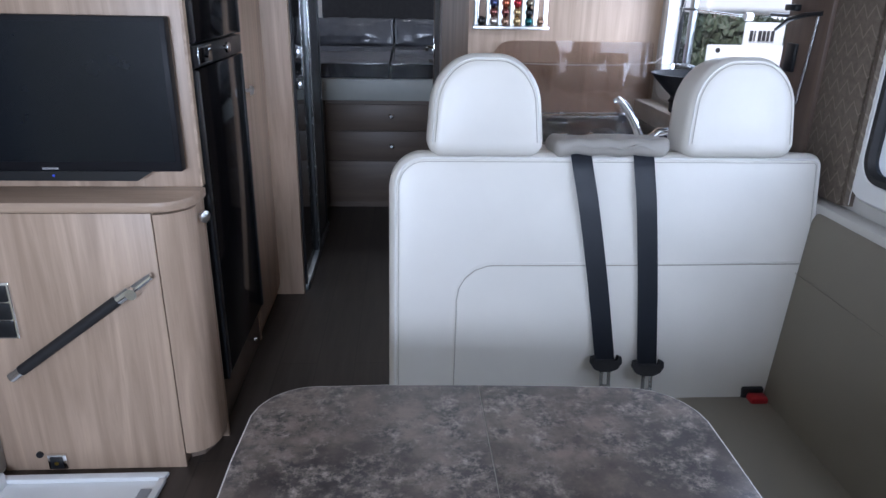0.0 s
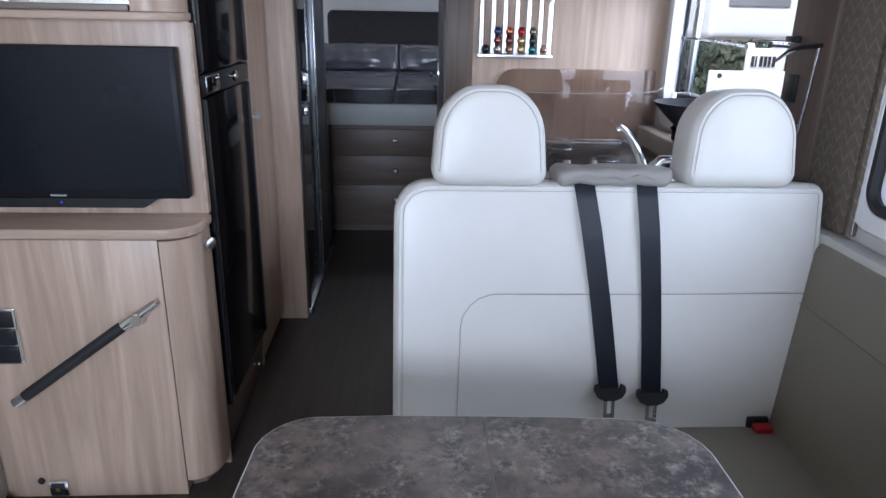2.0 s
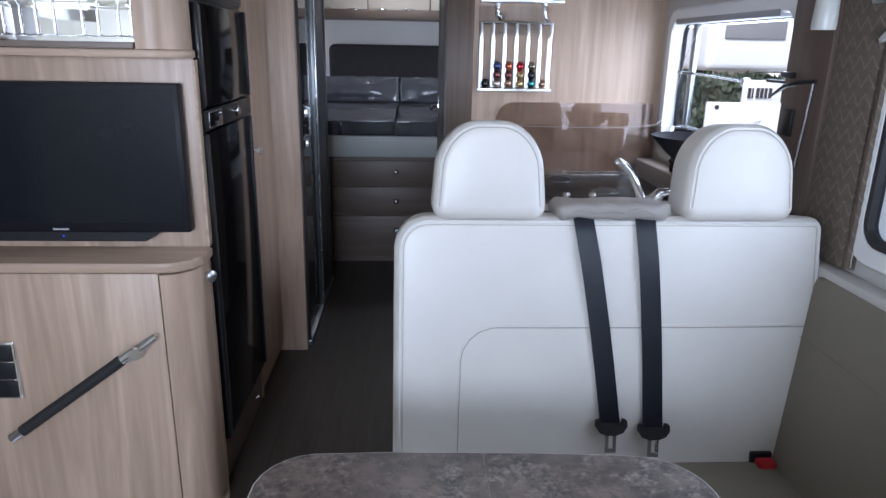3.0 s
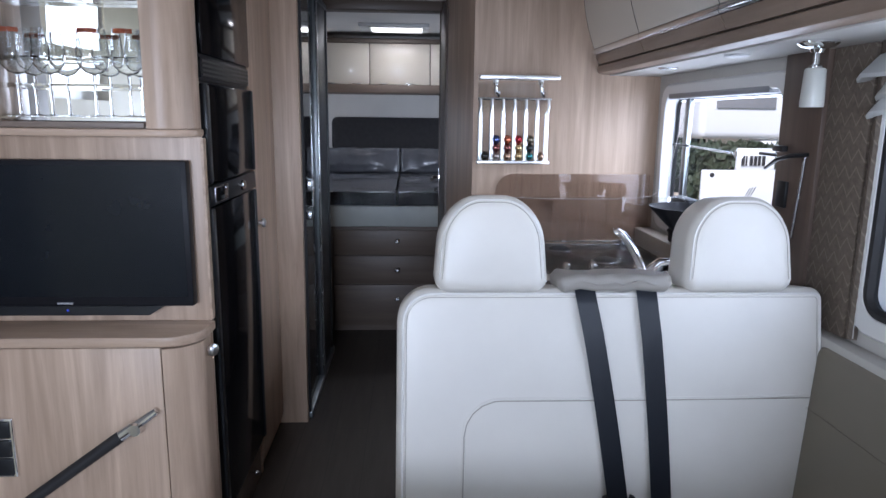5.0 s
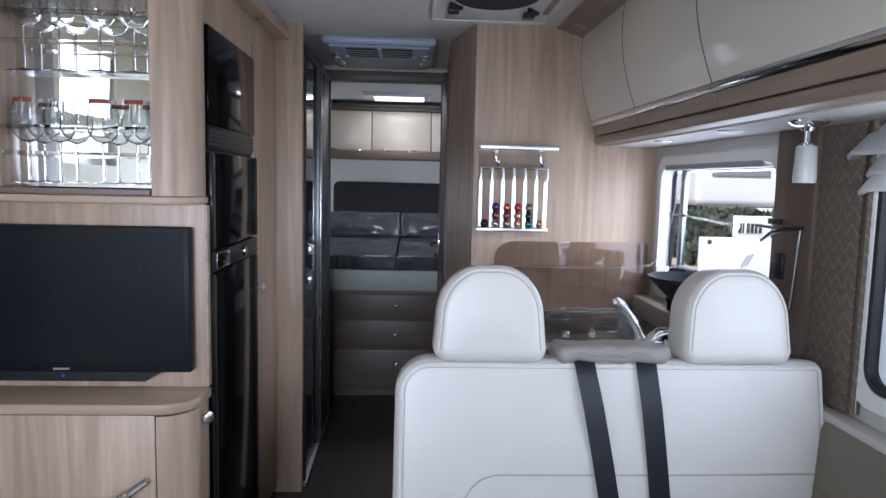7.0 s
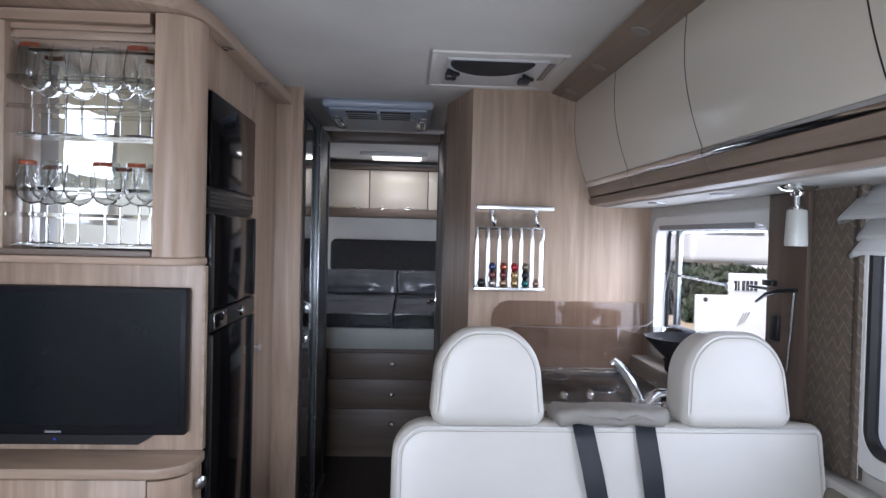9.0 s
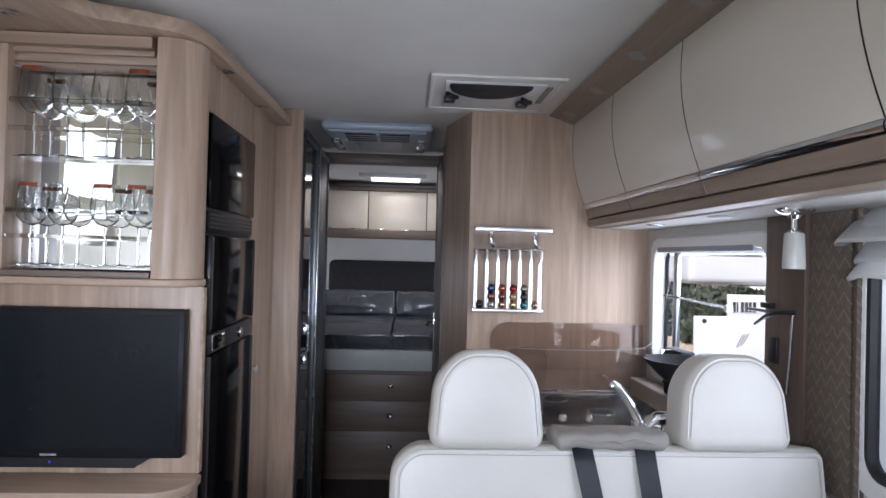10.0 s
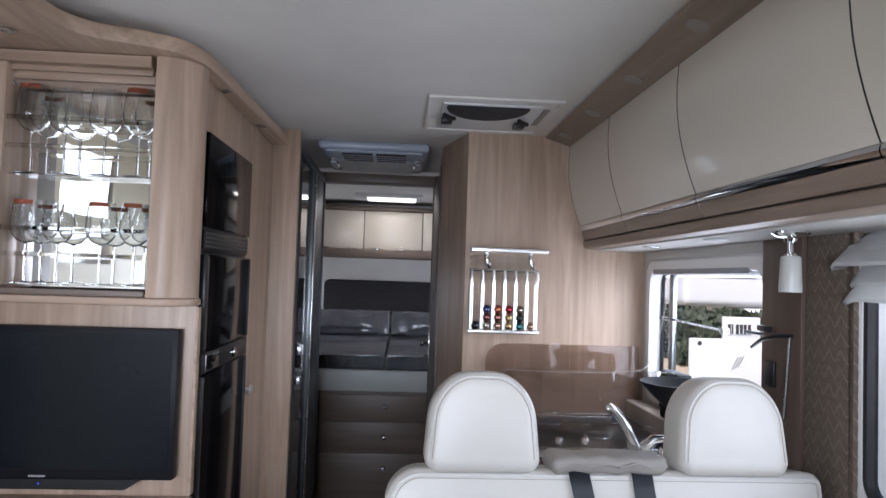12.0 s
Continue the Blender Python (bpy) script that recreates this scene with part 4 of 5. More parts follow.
part("edge_seam", tube(bmesh.new(), [tuple(on_front(u, v, -0.0004)) for u, v in edge_seam], 0.0008, 5), THREAD, backrest, "fine dark line along the edge")
seam = [(0.050, 0.02), (0.051, 0.07), (0.052, 0.12), (0.053, 0.17), (0.054, 0.22), (0.055, 0.26)] + [(0.140 - 0.085 * math.cos(radians(t)), 0.292 + 0.082 * math.sin(radians(t))) for t in (0, 20, 40, 60, 80, 90)] + [*[(0.2 + 0.05 * k, 0.374) for k in range(14)], (0.868, 0.374)]
part("seam", tube(bmesh.new(), [tuple(on_front(u, v, swell_at(u, v) + 0.0003)) for u, v in seam], 0.0014, 5), THREAD, backrest, "stitched seam")
part("seam_welt", tube(bmesh.new(), [tuple(on_front(u, v + 0.0045, swell_at(u, v) - 0.0026)) for u, v in seam], 0.0042, 6, 0.9), CREAM, backrest)

HEAD = [(u * (1.0 - 0.13 * v / 0.21), v) for u, v in rounded(-0.131, 0.131, -0.006, 0.215, (0.036, 0.036, 0.105, 0.105), 12)]


def headrest(cx):
    m = Matrix.Translation((cx, 1.428, 0.966)) @ pose(0, 0, 0, 90 - 7, 0, 0)
    h = part("headrest", padded(HEAD, 0.132, 0.030, 0.004, m), CREAM, seat)
    run = inset(dense(HEAD, 0.010), 0.011)
    low = max(range(len(run)), key=lambda i: run[i][0] - 3 * run[i][1])
    run = [p for p in run[low:] + run[:low] if p[1] > 0.022]
    part("piping", tube(bmesh.new(), [tuple(m @ Vector((u, v, 0.0594))) for u, v in run], 0.0022, 6), PIPING, h, "pale piping")
    inner = inset(dense(HEAD, 0.010), 0.0165)
    inner = [q for q in inner[low:] + inner[:low] if q[1] > 0.026]
    # dark tube draws both the stitching and the thin shadow beside the piping
    part("seam", tube(bmesh.new(), [tuple(m @ Vector((u, v, 0.0632))) for u, v in inner], 0.0010, 5), THREAD, h, "stitched seam")
    for dx in (-0.05, 0.05):
        part("post", bar((cx + dx, 1.42, 0.90), (cx + dx, 1.425, 0.98), 0.006), CHROME, h)


headrest(0.116)
headrest(0.688)
bm = padded(rounded(0.270, 0.534, 0.0, 0.040, (0.017, 0.017, 0.017, 0.017)), 0.12, 0.016, 0.003, Matrix.Translation((0, 1.432, 0.962)) @ pose(0, 0, 0, 84, 0, 0))
for v in bm.verts:
    v.co.z += 0.005 * math.sin((v.co.x - 0.26) * 90 + v.co.y * 20) * (0.5 + noise.noise(Vector((v.co.x * 18, 0, 0)))) + 0.005 * noise.noise(v.co * 32)
part("belt_cover", bm, COVER, seat, "wrinkled leather flap over the belts")
part("cushion", padded(rounded(-0.10, 0.865, 0.757, 1.33, (0.06, 0.02, 0.02, 0.02)), 0.13, 0.03, 0.006, Matrix.Translation((0, 0, 0.333))), TAUPE_SHADED, seat, "taupe leather seat cushion, colour darkened for shade")
part("base", cube(-0.06, 0.80, 0.80, 1.42, 0.0, 0.27), WOOD_Z, seat)
part("back_shell", cube(-0.09, 0.89, 1.47, 1.51, 0.0, 0.90, bevel=0.01), TAUPE_SHADED, seat)


def belt(u0, u1, v1):
    bm = bmesh.new()
    spots = [(u0, 0.636, -0.05), (u0, 0.640, -0.03), (u0, 0.634, -0.006)]
    for k in range(16):
        t = k / 15
        spots.append((u0 + (u1 - u0) * t + 0.004 * math.sin(t * 3.1), 0.622 - (0.622 - v1) * t, 0.006 + 0.010 * min(1, t * 5)))
    rows = [[on_front(u, v, w) + Vector((d, e, 0)) for d, e in ((-0.0235, 0), (0.0235, 0), (0.0235, 0.0018), (-0.0235, 0.0018))] for u, v, w in spots]
    vs = [[bm.verts.new(p) for p in r] for r in rows]
    for p, q in zip(vs, vs[1:]):
        for i in range(4):
            bm.faces.new((p[i], p[(i + 1) % 4], q[(i + 1) % 4], q[i]))
    bm.faces.new(vs[0])
    bm.faces.new(vs[-1][::-1])
    b = part("seat_belt", bm, WEBBING, seat, "black belt webbing")
    m = Matrix.Translation(on_front(u1, v1, 0.022)) @ pose(0, 0, 0, 80, 0, 0)
    hold = bmesh.new()
    prism(hold, [(-0.036, 0.016), (-0.037, 0.002), (-0.028, -0.012), (-0.012, -0.019), (0.012, -0.019), (0.028, -0.012), (0.037, 0.002), (0.036, 0.016), (0.027, 0.019), (0.024, 0.008), (-0.024, 0.008), (-0.027, 0.019)], lambda u, v, w: m @ Vector((u, v, w - 0.006)), 0.013)
    part("tongue_grip", hold, RUBBER, b)
    tongue = bmesh.new()
    for x0, x1, z0, z1 in ((-0.013, -0.005, -0.054, -0.02), (0.005, 0.013, -0.054, -0.02), (-0.013, 0.013, -0.062, -0.052)):
        prism(tongue, [(x0, z0), (x1, z0), (x1, z1), (x0, z1)], lambda u, v, w: m @ Vector((u, v, w - 0.001)), 0.003)
    part("tongue", tongue, STEEL, b, "steel buckle tongue")


belt(0.333, 0.407, 0.142)
belt(0.476, 0.508, 0.130)
part("buckle", cube(0.763, 0.806, 1.245, 1.275, 0.392, 0.413, bevel=0.006), RED, seat, "red belt buckle")
part("buckle_body", cube(0.752, 0.806, 1.272, 1.30, 0.380, 0.424, bevel=0.005), BLACK, seat)

side = thing("side_bench", (0.75, 0.7, 0), "taupe leather side cushion along the wall, colour darkened for shade", "bench seat")
lean = Matrix(((0, 0, -1, 0.847), (1, 0, 0, 0), (0, 1, 0, 0.36), (0, 0, 0, 1))) @ pose(0, 0, 0, -10.4, 0, 0)
part("backrest", padded(rounded(0.05, 1.375, 0.0, 0.492, (0.03, 0.03, 0.035, 0.035)), 0.09, 0.022, 0.005, lean), TAUPE_SHADED, side)
part("seam", tube(bmesh.new(), [tuple(lean @ Vector((u, 0.335, 0.049))) for u in (0.08, 0.4, 0.8, 1.2, 1.35)], 0.0011, 5), TAUPE_SHADED, side)
part("seat_cushion", padded(rounded(0.43, 0.865, 0.05, 0.7565, (0.03, 0.03, 0.03, 0.03)), 0.13, 0.03, 0.006, Matrix.Translation((0, 0, 0.330))), TAUPE_SHADED, side)
part("base", cube(0.47, 0.86, 0.06, 0.79, 0.0, 0.26), WOOD_Z, side)
structure("window_ledge", cube(0.895, RIGHT, -0.3, 1.46, 0.835, 0.862, bevel=0.006), WALLPAPER, "pale ledge above the side bench", "trim")

table = thing("dinette_table", (0.06, 0.55, 0), "dinette table with stone-look laminate top", "table")
tl = [(0.0625, 0.10), (0.0625, 0.907), (-0.10, 0.912), (-0.18, 0.910)] + [(-0.212 - 0.094 * math.sin(radians(a)), 0.813 + 0.097 * math.cos(radians(a))) for a in (5, 20, 35, 50, 65, 80)] + [(-0.310, 0.72), (-0.312, 0.10)]
tr = [(0.0630, 0.10), (0.416, 0.10), (0.416, 0.74)] + [(0.312 + 0.104 * math.cos(radians(a)), 0.785 + 0.107 * math.sin(radians(a))) for a in (5, 20, 35, 50, 65, 80)] + [(0.28, 0.896), (0.17, 0.903), (0.0630, 0.907)]
for o in (tl, tr):
    part("table_leaf", flat_plan(o, 0.650, 0.679, bevel=0.0025), STONE, table, "grey-brown marbled laminate leaf")
part("edge_band", tube(bmesh.new(), [(x, y, 0.6755) for x, y in tl[1:]], 0.0024, 6), PIPING, table, "pale edge band")
part("edge_band", tube(bmesh.new(), [(x, y, 0.6755) for x, y in tr[1:]], 0.0024, 6), PIPING, table, "pale edge band")
part("joint_strip", cube(0.0624, 0.0631, 0.10, 0.906, 0.652, 0.6786), THREAD, table, "thin joint between the leaves")
part("column", bar((0.06, 0.45, 0.0), (0.06, 0.45, 0.650), 0.04, 20), STEEL, table)
part("foot_plate", cube(-0.10, 0.22, 0.30, 0.60, 0.0, 0.02, bevel=0.008), STEEL, table)

# ---- kitchen ----
WT = 0.838
kitchen = thing("kitchen_unit", (0.6, 2.1, 0), "ash kitchen unit behind the bench", "cabinet")
part("body", cube(0.20, RIGHT, 1.53, 2.653, 0.0, WT - 0.031), WOOD_Z, kitchen)
part("worktop", cube(0.18, RIGHT, 1.52, 2.654, WT - 0.03, WT, bevel=0.006), WORKTOP, kitchen, "beige worktop")
part("ledge", cube(0.872, RIGHT, 1.55, 2.654, WT + 0.001, 0.913, bevel=0.008), WORKTOP, kitchen, "raised beige ledge under the window")
hob = thing("gas_hob", (0.58, 2.35, WT), "black glass hob with steel rim and raised smoked glass lid", "hob")
part("plate", flat_plan(rounded(0.27, 0.86, 2.10, 2.60, (0.04, 0.04, 0.04, 0.04)), WT + 0.001, WT + 0.010, bevel=0.002), BLACK_GLOSS, hob)
part("rim", loop_tube(bmesh.new(), [(u, v, WT + 0.006) for u, v in rounded(0.265, 0.865, 2.095, 2.605, (0.04, 0.04, 0.04, 0.04))], 0.005), STEEL, hob)
for bx, by in ((0.38, 2.26), (0.64, 2.26), (0.52, 2.47)):
    part("burner", lathe(bmesh.new(), [(0.042, 0), (0.042, 0.006), (0.030, 0.011), (0.026, 0.013)], (bx, by, WT + 0.0105), 20), MATT_BLACK, hob)
    part("burner_ring", loop_tube(bmesh.new(), [(bx + 0.046 * math.cos(a), by + 0.046 * math.sin(a), WT + 0.0125) for a in [math.pi * k / 8 for k in range(16)]], 0.0018), STEEL, hob)
for k in range(3):
    part("tap_knob", lathe(bmesh.new(), [(0.014, 0), (0.014, 0.016), (0.010, 0.022)], (0.38 + 0.09 * k, 2.135, WT + 0.0105), 14), CHROME, hob)


def upright(outline, y, thick, turn=88):
    bm = flat_plan(outline, 0.0, thick)
    bmesh.ops.transform(bm, matrix=Matrix.Translation((0, y, WT + 0.012)) @ pose(0, 0, 0, turn, 0, 0), verts=bm.verts[:])
    return bm


lid_ob = part("glass_lid", upright(rounded(0.283, 0.922, 0.0, 0.282, (0.01, 0.01, 0.01, 0.078), 8), 2.635, 0.006), SMOKED, hob, "brown-tinted glass lid standing open")
for hx in (0.40, 0.80):
    part("hinge", cube(hx, hx + 0.04, 2.60, 2.645, WT + 0.001, WT + 0.022, bevel=0.003), STEEL, lid_ob)

lid_edge = [(0.30, 2.628, WT + 0.016), (0.915, 2.628, WT + 0.016)]
part("lid_foot_trim", tube(bmesh.new(), lid_edge, 0.004, 6), STEEL, lid_ob, "pale trim along the lid's foot")
sink = thing("sink", (0.42, 1.82, WT), "round steel sink in the worktop", "sink")
part("bowl", lathe(bmesh.new(), [(0.17, 0.006), (0.178, 0.004), (0.178, 0.0005), (0.02, 0.0005)], (0.42, 1.82, WT), 28), STEEL, sink)
part("glass_lid", upright(rounded(0.235, 0.850, 0.0, 0.256, (0.01, 0.01, 0.03, 0.075), 8), 2.060, 0.006, 89), CLEAR_LID, sink, "clear tinted glass lid standing open")
tap = thing("tap", (0.67, 1.98, WT), "arched chrome kitchen tap", "tap")
part("base", lathe(bmesh.new(), [(0.03, 0), (0.03, 0.01), (0.02, 0.02), (0.018, 0.05)], (0.668, 1.98, WT + 0.001), 18), CHROME, tap)
part("spout", tube(bmesh.new(), [(0.690, 1.98, 0.845), (0.677, 1.98, 0.885), (0.655, 1.98, 0.930), (0.630, 1.98, 0.970), (0.608, 1.98, 0.996), (0.592, 1.98, 1.006), (0.582, 1.98, 0.998)], [0.0165, 0.016, 0.0155, 0.0145, 0.0135, 0.012, 0.010], 14, 0.8), CHROME, tap)
part("lever", tube(bmesh.new(), [(0.700, 1.985, 0.875), (0.735, 1.985, 0.905), (0.770, 1.985, 0.908), (0.795, 1.985, 0.895)], [0.016, 0.014, 0.012, 0.010], 10), CHROME, tap)
part("side_valve", lathe(bmesh.new(), [(0.024, 0), (0.024, 0.03), (0.018, 0.04)], (0.775, 1.985, WT + 0.001), 16), CHROME, tap)
# thin tube traces the pale edge of a circular rim, not a hung cord
cord = [(0.262, 2.05, 1.104), (0.36, 2.05, 1.101), (0.48, 2.05, 1.100), (0.60, 2.052, 1.101), (0.68, 2.06, 1.104), (0.735, 2.09, 1.108), (0.778, 2.14, 1.122), (0.815, 2.18, 1.160), (0.840, 2.20, 1.235), (0.853, 2.20, 1.315), (0.872, 2.20, 1.373), (0.90, 2.20, 1.41), (0.944, 2.20, 1.425)]
solid("cord", tube(bmesh.new(), cord, 0.0010, 6), RIM_LINE, "thin pale curved line of a circular rim near the window", "cord")

# capsule rack on the wall
rack = thing("capsule_rack", (0.36, 2.64, 1.18), "chrome wire rack holding coloured coffee capsules", "rack")
RY = 2.615
part("top_rail", cube(0.205, 0.520, 2.575, 2.654, 1.502, 1.519, bevel=0.003), SATIN, rack)
for hx in (0.268, 0.448):
    part("bracket", tube(bmesh.new(), [(hx, 2.60, 1.509), (hx, 2.60, 1.478), (hx, 2.595, 1.455), (hx + 0.012, 2.605, 1.442), (hx + 0.014, RY, 1.456)], 0.0075, 8), CHROME, rack)
    part("bracket_pin", lathe(bmesh.new(), [(0.011, 0), (0.011, 0.02), (0.006, 0.026)], (hx, 2.60, 1.482), 12), CHROME, rack)
part("crossbar", bar((0.202, RY, 1.428), (0.492, RY, 1.428), 0.006), CHROME, rack)
part("back_plate", cube(0.204, 0.480, RY + 0.018, RY + 0.021, 1.385, 1.490), GLASS, rack)
part("foot_rail", cube(0.200, 0.492, RY - 0.018, RY + 0.018, 1.174, 1.186, bevel=0.002), SATIN, rack)
for k in range(7):
    wx = 0.207 + 0.0452 * k
    w2 = wx + 0.0085 if k < 6 else wx - 0.0085
    bm = tube(bmesh.new(), [(wx, RY, 1.182), (wx, RY - 0.012, 1.192), (wx, RY - 0.012, 1.375), (wx + 0.005, RY - 0.010, 1.395), (wx + 0.005, RY - 0.004, 1.428)], 0.0056, 8)
    part("wire", tube(bm, [(w2, RY, 1.182), (w2, RY - 0.012, 1.192), (w2, RY - 0.012, 1.370), (wx + 0.006, RY - 0.011, 1.393)], 0.0040, 8), SATIN, rack)
POD = [(0.42, 0.27, 0.19), (0.50, 0.15, 0.08), (0.08, 0.10, 0.22), (0.05, 0.20, 0.20), (0.42, 0.04, 0.05), (0.52, 0.38, 0.2), (0.05, 0.05, 0.05), (0.5, 0.44, 0.4), (0.24, 0.09, 0.08), (0.26, 0.22, 0.16)]
POD_M = [plain("foil", c, 0.25, 0.85, 0.05) for c in POD]
stacks = [[6], [7, 8, 2], [0, 8, 1], [5, 5, 4], [3, 6, 9], [0]]
for k, stack in enumerate(stacks):
    for j, c in enumerate(stack):
        p = lathe(bmesh.new(), [(0.0175, 0), (0.0178, 0.003), (0.0165, 0.008), (0.0135, 0.014), (0.009, 0.019), (0.004, 0.021)], (0, 0, 0), 16)
        at = (0.230 + 0.0452 * k, RY - 0.004, 1.204 + 0.033 * j)
        bmesh.ops.transform(p, matrix=Matrix.Translation(at) @ pose(0, 0, 0, 90, 0, 0), verts=p.verts[:])
        solid("coffee_capsule", p, POD_M[c], "small foil coffee capsule held in the wire rack", "capsule", "coffee capsules", at=at)

bowl = lathe(bmesh.new(), [(0.02, 0.0135), (0.045, 0.0135), (0.045, 0.018), (0.024, 0.022), (0.022, 0.150), (0.036, 0.168), (0.080, 0.208), (0.118, 0.247), (0.126, 0.257), (0.121, 0.257), (0.076, 0.215), (0.03, 0.178), (0.004, 0.172)], (0.825, 2.0, WT - 0.012), 32)
solid("bowl", bowl, MATT_BLACK, "black wide bowl on a slim foot beside the tap", "bowl")

caddy = thing("black_caddy", (0.908, 2.23, 0.913), "black ridged box on the ledge under the window", "box")
part("body", cube(0.882, 0.934, 2.15, 2.31, 0.914, 1.085, bevel=0.008), MATT_BLACK, caddy)
for k in range(4):
    part("ridge", cube(0.879, 0.937, 2.146, 2.314, 0.95 + 0.034 * k, 0.962 + 0.034 * k, bevel=0.004), MATT_BLACK, caddy)

# ---- side wall fittings ----
def window(name, y0, y1, z0, z1, label, deep=0.040, thick=0.008):
    w = thing(name, (RIGHT, (y0 + y1) / 2, z0), label, "window", kind="structure")
    hole, rim = rounded(y0 + 0.02, y1 - 0.02, z0 + 0.02, z1 - 0.02, (0.05,) * 4, 6), rounded(y0 - 0.03, y1 + 0.03, z0 - 0.03, z1 + 0.03, (0.07,) * 4, 6)
    bm = bmesh.new()
    a = [[bm.verts.new((x, u, v)) for u, v in o] for x, o in ((RIGHT - 0.003, rim), (RIGHT - 0.012, inset(rim, 0.008)), (RIGHT - 0.012, inset(hole, -0.006)), (RIGHT - 0.004, hole), (RIGHT + 0.048, hole), (RIGHT + 0.049, inset(hole, -0.02)))]
    for p, q in zip(a, a[1:]):
        for i in range(len(p)):
            bm.faces.new((p[i], p[(i + 1) % len(p)], q[(i + 1) % len(p)], q[i]))
    part("window_frame", bm, FRAME, w)
    part("seal", loop_tube(bmesh.new(), [(RIGHT + deep, u, v) for u, v in rounded(y0 + 0.026, y1 - 0.026, z0 + 0.026, z1 - 0.026, (0.045,) * 4, 6)], thick), RUBBER, w)
    p = part("pane", cube(RIGHT + 0.038, RIGHT + 0.041, y0 + 0.012, y1 - 0.012, z0 + 0.012, z1 - 0.012), PANE, w)
    p.visible_shadow = False
    return w


kw = window("window_1", *KW, "kitchen window in pale rounded frame")
part("mullion", cube(RIGHT + 0.016, RIGHT + 0.034, 2.395, 2.43, KW[2] + 0.022, KW[3] - 0.022, bevel=0.003), ALU, kw, "grey upright sash")
for yy, ln in ((1.745, 0.10), (2.36, 0.14)):
    part("stay", bar((RIGHT + 0.012, yy, 1.262), (RIGHT + 0.012, yy + ln, 1.262), 0.005), BLACK, kw)
part("stay_arm", bar((RIGHT + 0.012, 1.98, 1.252), (RIGHT + 0.012, 2.36, 1.262), 0.003), STEEL, kw)
part("stay_knob", bar((RIGHT, 1.97, 1.252), (RIGHT + 0.02, 1.97, 1.252), 0.012, 14), WHITE, kw)
part("blind_cassette", cube(RIGHT - 0.014, RIGHT + 0.03, KW[0] + 0.09, KW[1] - 0.05, KW[3] - 0.030, KW[3] - 0.008, bevel=0.006), GREY, kw)
window("window_2", *DW, "dinette window in pale rounded frame with dark seal", 0.0, 0.014)

window("window_3", *BW, "unseen bedroom window in pale rounded frame")

post = thing("wall_post", (0.93, 1.61, 0.865), "dark brown upright trim with chrome rod between the windows", "trim", kind="structure")
part("board", cube(0.922, RIGHT, 1.512, 1.695, 0.905, 1.528, bevel=0.004), BROWN_SHADED_Z, post)
part("rod", bar((0.916, 1.572, 1.06), (0.916, 1.550, 1.268), 0.004), STEEL, post)
part("coat_hook", tube(bmesh.new(), [(0.921, 1.545, 1.274), (0.905, 1.60, 1.268), (0.900, 1.65, 1.256), (0.905, 1.715, 1.228)], [0.005, 0.006, 0.006, 0.004], 8), BLACK, post, "black coat hook")
part("hook_clip", cube(0.905, 0.922, 1.640, 1.690, 1.276, 1.292, bevel=0.003), BLACK, post)
part("switch_plate", cube(0.914, 0.923, 1.62, 1.665, 1.13, 1.20, bevel=0.003), BLACK, post)

curtain = thing("zigzag_panel", (0.93, 1.43, 0.865), "brown zigzag-patterned cloth panel beside the window", "curtain")
bm = prism(bmesh.new(), [(0.934, 1.345), (0.930, 1.36), (0.928, 1.43), (0.930, 1.51), (0.934, 1.532), (0.944, 1.532), (0.944, 1.345)], lambda u, v, w: (u, v, 0.864 + w), 0.661)
for v in bm.verts:
    if v.co.z > 1.2:
        v.co.y += 0.016 - 0.042 * (v.co.y - 1.345) / 0.187
part("panel", bm, CHEVRON, curtain)
part("edge_fold", prism(bmesh.new(), [(0.932, 1.315), (0.926, 1.322), (0.928, 1.338), (0.934, 1.344), (0.944, 1.344), (0.944, 1.315)], lambda u, v, w: (u, v, 0.870 + w), 0.655), CHEVRON, curtain)
part("fringe", tube(bmesh.new(), [(0.931 + 0.0006 * math.sin(k * 2.1), 1.312, 0.875 + 0.01 * k) for k in range(60)], 0.0011, 5), PIPING, curtain, "pale frayed edge")

blind = thing("pleated_blind", (0.93, 0.8, 1.35), "white gathered cloth blind drawn up over the dinette window", "blind")
for k, (zt, out, y1) in enumerate(((1.526, 0.02, 1.338), (1.505, 0.045, 1.372), (1.464, 0.025, 1.332), (1.428, 0.034, 1.342))):
    bm = prism(bmesh.new(), [(0.942, zt), (0.932 - out * 0.4, zt - 0.012), (0.922 - out, zt - 0.050), (0.926 - out, zt - 0.058), (0.932 - out * 0.3, zt - 0.052), (0.942, zt - 0.04)], lambda u, v, w: (u, 0.1 + w, v), y1 - 0.1)
    bmesh.ops.subdivide_edges(bm, edges=[e for e in bm.edges if abs(e.verts[0].co.y - e.verts[1].co.y) > 0.1], cuts=24)
    for v in bm.verts:
        v.co.z += 0.006 * noise.noise(Vector((v.co.y * 14, k * 3.0, 0)))
        v.co.x += 0.006 * noise.noise(Vector((v.co.y * 10, k * 5.0, 2)))
        if v.co.y > y1 - 0.05:
            v.co.z += (v.co.y - y1 + 0.05) * -0.15
            v.co.x = min(0.942, v.co.x + (v.co.y - y1 + 0.05) * 0.5)
    part("fold", bm, CLOTH, blind)

pend = thing("hanging_lamp", (0.80, 1.36, 1.53), "small lamp with frosted cylinder shade on chrome stem", "lamp")
LX, LY = 0.803, 1.362
part("rose", lathe(bmesh.new(), [(0.042, 0.0), (0.042, -0.006), (0.034, -0.013), (0.016, -0.018), (0.012, -0.026)], (LX, LY, 1.5255), 24), CHROME, pend)
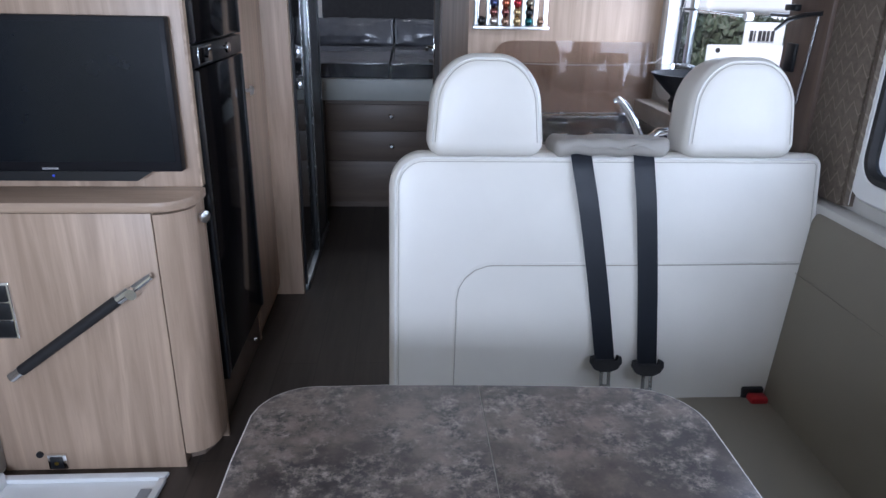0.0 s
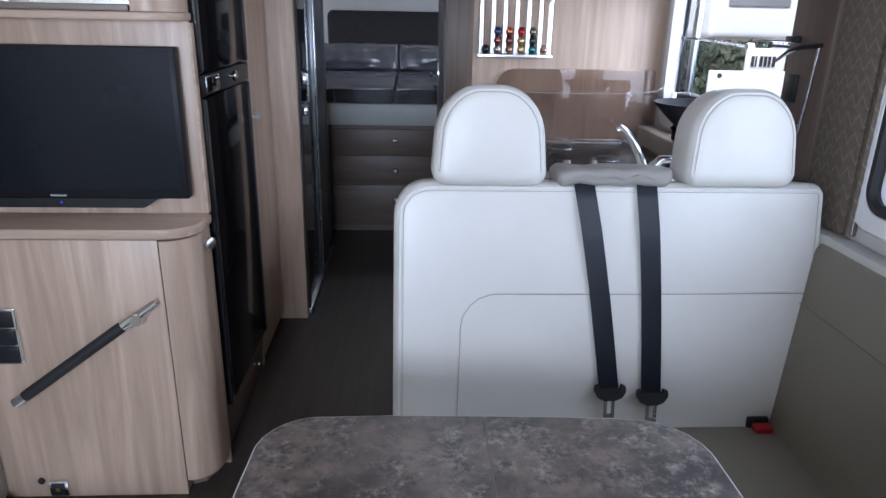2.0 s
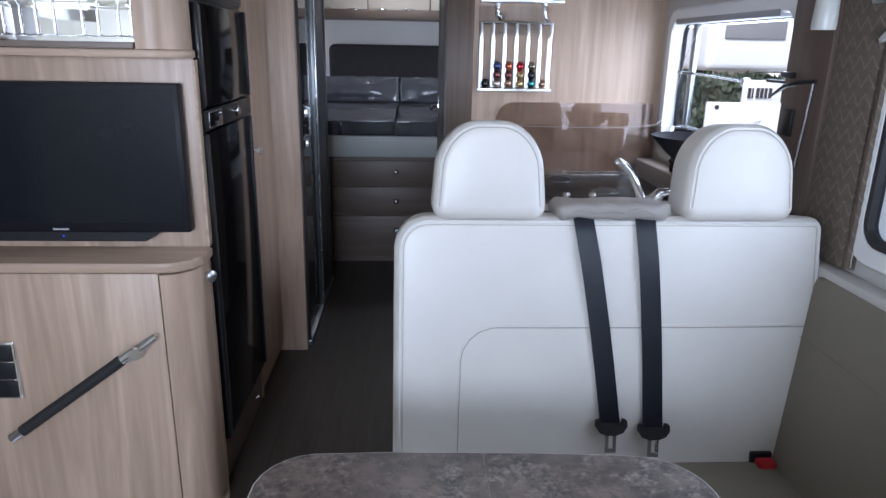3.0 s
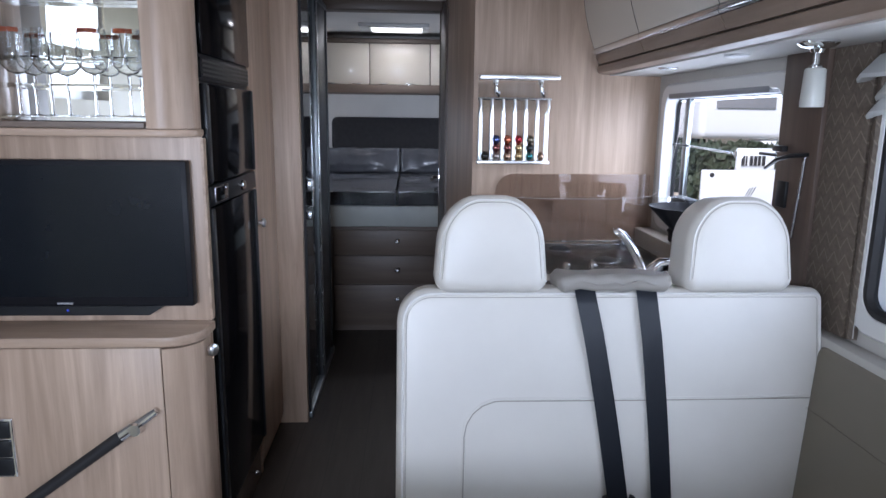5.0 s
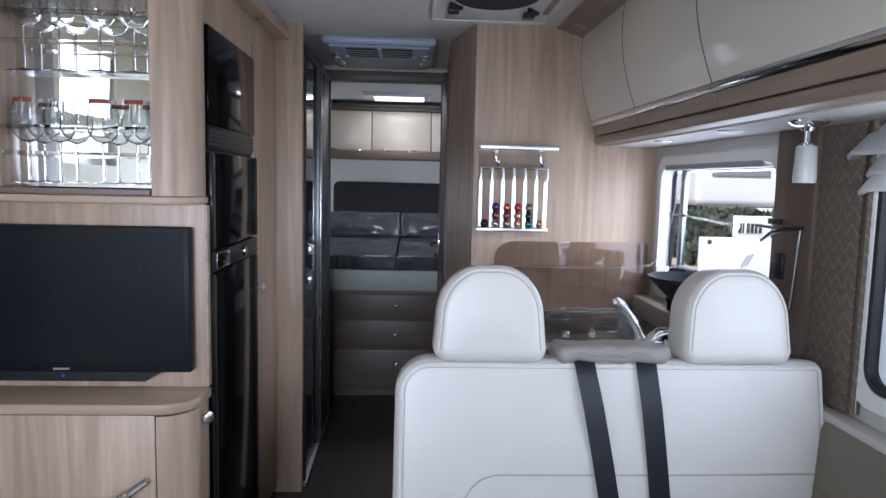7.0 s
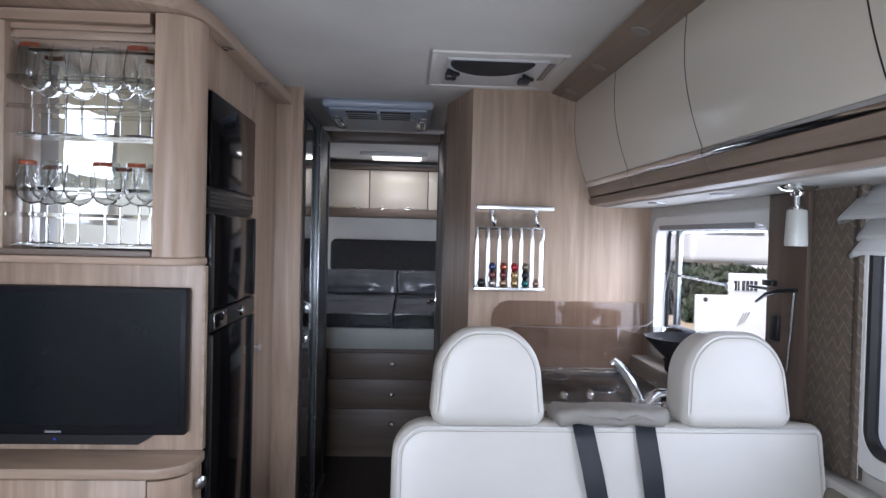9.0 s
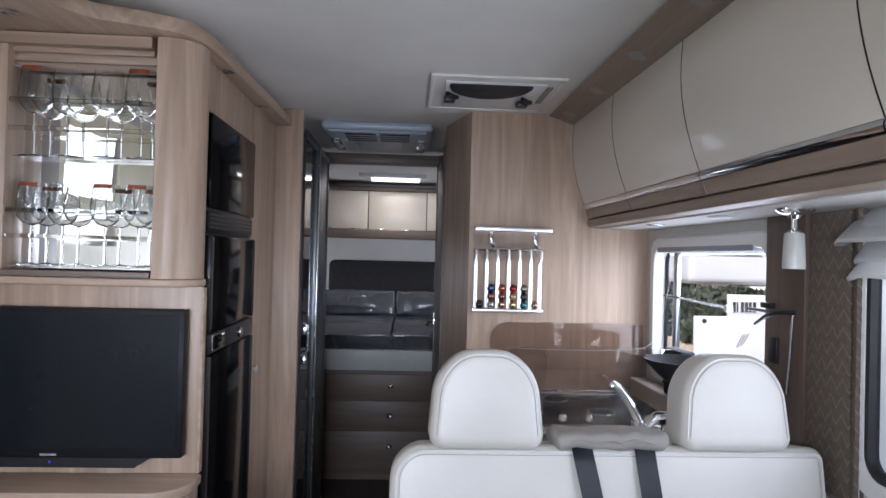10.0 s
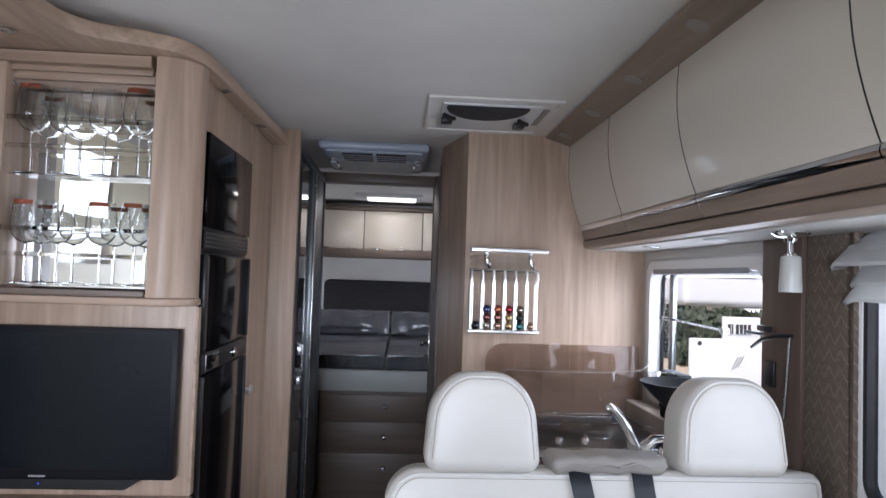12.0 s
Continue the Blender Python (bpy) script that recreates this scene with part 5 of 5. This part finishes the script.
part("stem", lathe(bmesh.new(), [(0.007, 0.0), (0.007, -0.026), (0.014, -0.030), (0.014, -0.036)], (LX, LY, 1.502), 14), CHROME, pend)
part("shade", lathe(bmesh.new(), [(0.019, 0.0), (0.0215, -0.004), (0.0245, -0.074), (0.0235, -0.082), (0.021, -0.082), (0.019, -0.01)], (LX, LY, 1.468), 24), FROSTED, pend, "frosted white glass shade")

# ---- outside ----
bm = bmesh.new()
bmesh.ops.create_grid(bm, x_segments=40, y_segments=40, size=150)
for v in bm.verts:
    v.co.z = -0.95
structure("ground", bm, GRASS, "pale gravel yard outside the windows", "ground")

board = thing("notice_board", (3.1, 6.0, -0.95), "blank white notice board on a post outside the window", "sign")
part("panel", cube(2.63, 3.35, 5.98, 6.02, 0.15, 0.905, bevel=0.01), OUTER_WHITE, board)
part("post", cube(2.95, 3.02, 6.02, 6.08, -0.95, 0.7), ALU, board)
part("screw", bar((2.72, 5.975, 0.86), (2.72, 5.985, 0.86), 0.022), CHARCOAL, board)
for k in range(3):
    part("print_bar", tube(bmesh.new(), [(3.03 + 0.028 * k, 5.977, 0.62 + 0.012 * k), (3.09 + 0.028 * k, 5.977, 0.74 + 0.006 * k)], 0.009, 6, 0.4), GREY, board, "grey slanting printed bars")
van = thing("parked_motorhome", (6.4, 11.5, -0.95), "white motorhome parked in the yard", "vehicle")
part("body", cube(4.75, 9.5, 11.0, 13.2, 1.04, 2.9, bevel=0.12, seg=3), OUTER_WHITE, van)
part("skirt", cube(5.79, 9.5, 11.05, 13.1, -0.55, 1.03, bevel=0.05), OUTER_WHITE, van)
for x0 in (5.0, 6.6):
    part("window", cube(x0, x0 + 1.0, 10.97, 11.0, 1.55, 2.2, bevel=0.01), GREY, van)
part("wheel", bar((6.4, 10.98, -0.6), (6.4, 11.2, -0.6), 0.34, 20), BLACK, van)
banner = thing("lettered_sign", (3.65, 7.0, -0.95), "white sign with dark lettering on a post in the yard", "sign")
part("panel", cube(3.44, 3.86, 6.98, 7.02, 0.72, 1.065, bevel=0.01), OUTER_WHITE, banner)
part("post", cube(3.60, 3.66, 7.02, 7.07, -0.95, 0.9), ALU, banner)
for k, w in enumerate((0.03, 0.012, 0.03, 0.03, 0.026, 0.03)):
    part("lettering_bar", cube(3.49 + 0.045 * k, 3.49 + 0.045 * k + w, 6.965, 6.979, 0.88, 0.985), CHARCOAL, banner, "dark unreadable lettering")


def hedge(name, x0, x1, y0, y1, z0, z1, count, label):
    verts, faces = [], []
    rng = random.Random(11)
    for _ in range(count):
        c = Vector((rng.uniform(x0, x1), rng.uniform(y0, y1), z0 + (z1 - z0) * rng.random() ** 0.8))
        r = rng.uniform(0.05, 0.14)
        m = Euler((rng.uniform(0, 6), rng.uniform(0, 6), rng.uniform(0, 6))).to_matrix()
        i = len(verts)
        for p in ((-0.5, 0, 0), (0, -0.3, 0.08), (0.5, 0, 0), (0, 0.3, 0.08)):
            verts.append(c + m @ Vector(p) * r * 2)
        faces.append((i, i + 1, i + 2, i + 3))
    me = bpy.data.meshes.new(name)
    me.from_pydata(verts, [], faces)
    me.materials.append(LEAF)
    return tagged(new(name, me), label, "hedge", kind="stuff")


hedge("hedge", 4.3, 10.0, 13.4, 14.6, -0.95, 1.5, 9000, "leafy green hedge along the yard")
structure("earth_bank", prism(bmesh.new(), [(8.6, -0.96), (10.1, 0.12), (10.9, 0.16), (13.4, -0.2), (13.6, -0.96)], lambda u, v, w: (3.2 + w, u, v), 2.5), EARTH, "bare tan earth bank beside the yard", "ground")
hedge("shrub", 4.35, 5.7, 10.0, 10.8, 0.12, 0.97, 1500, "leafy shrub beside the parked motorhome")
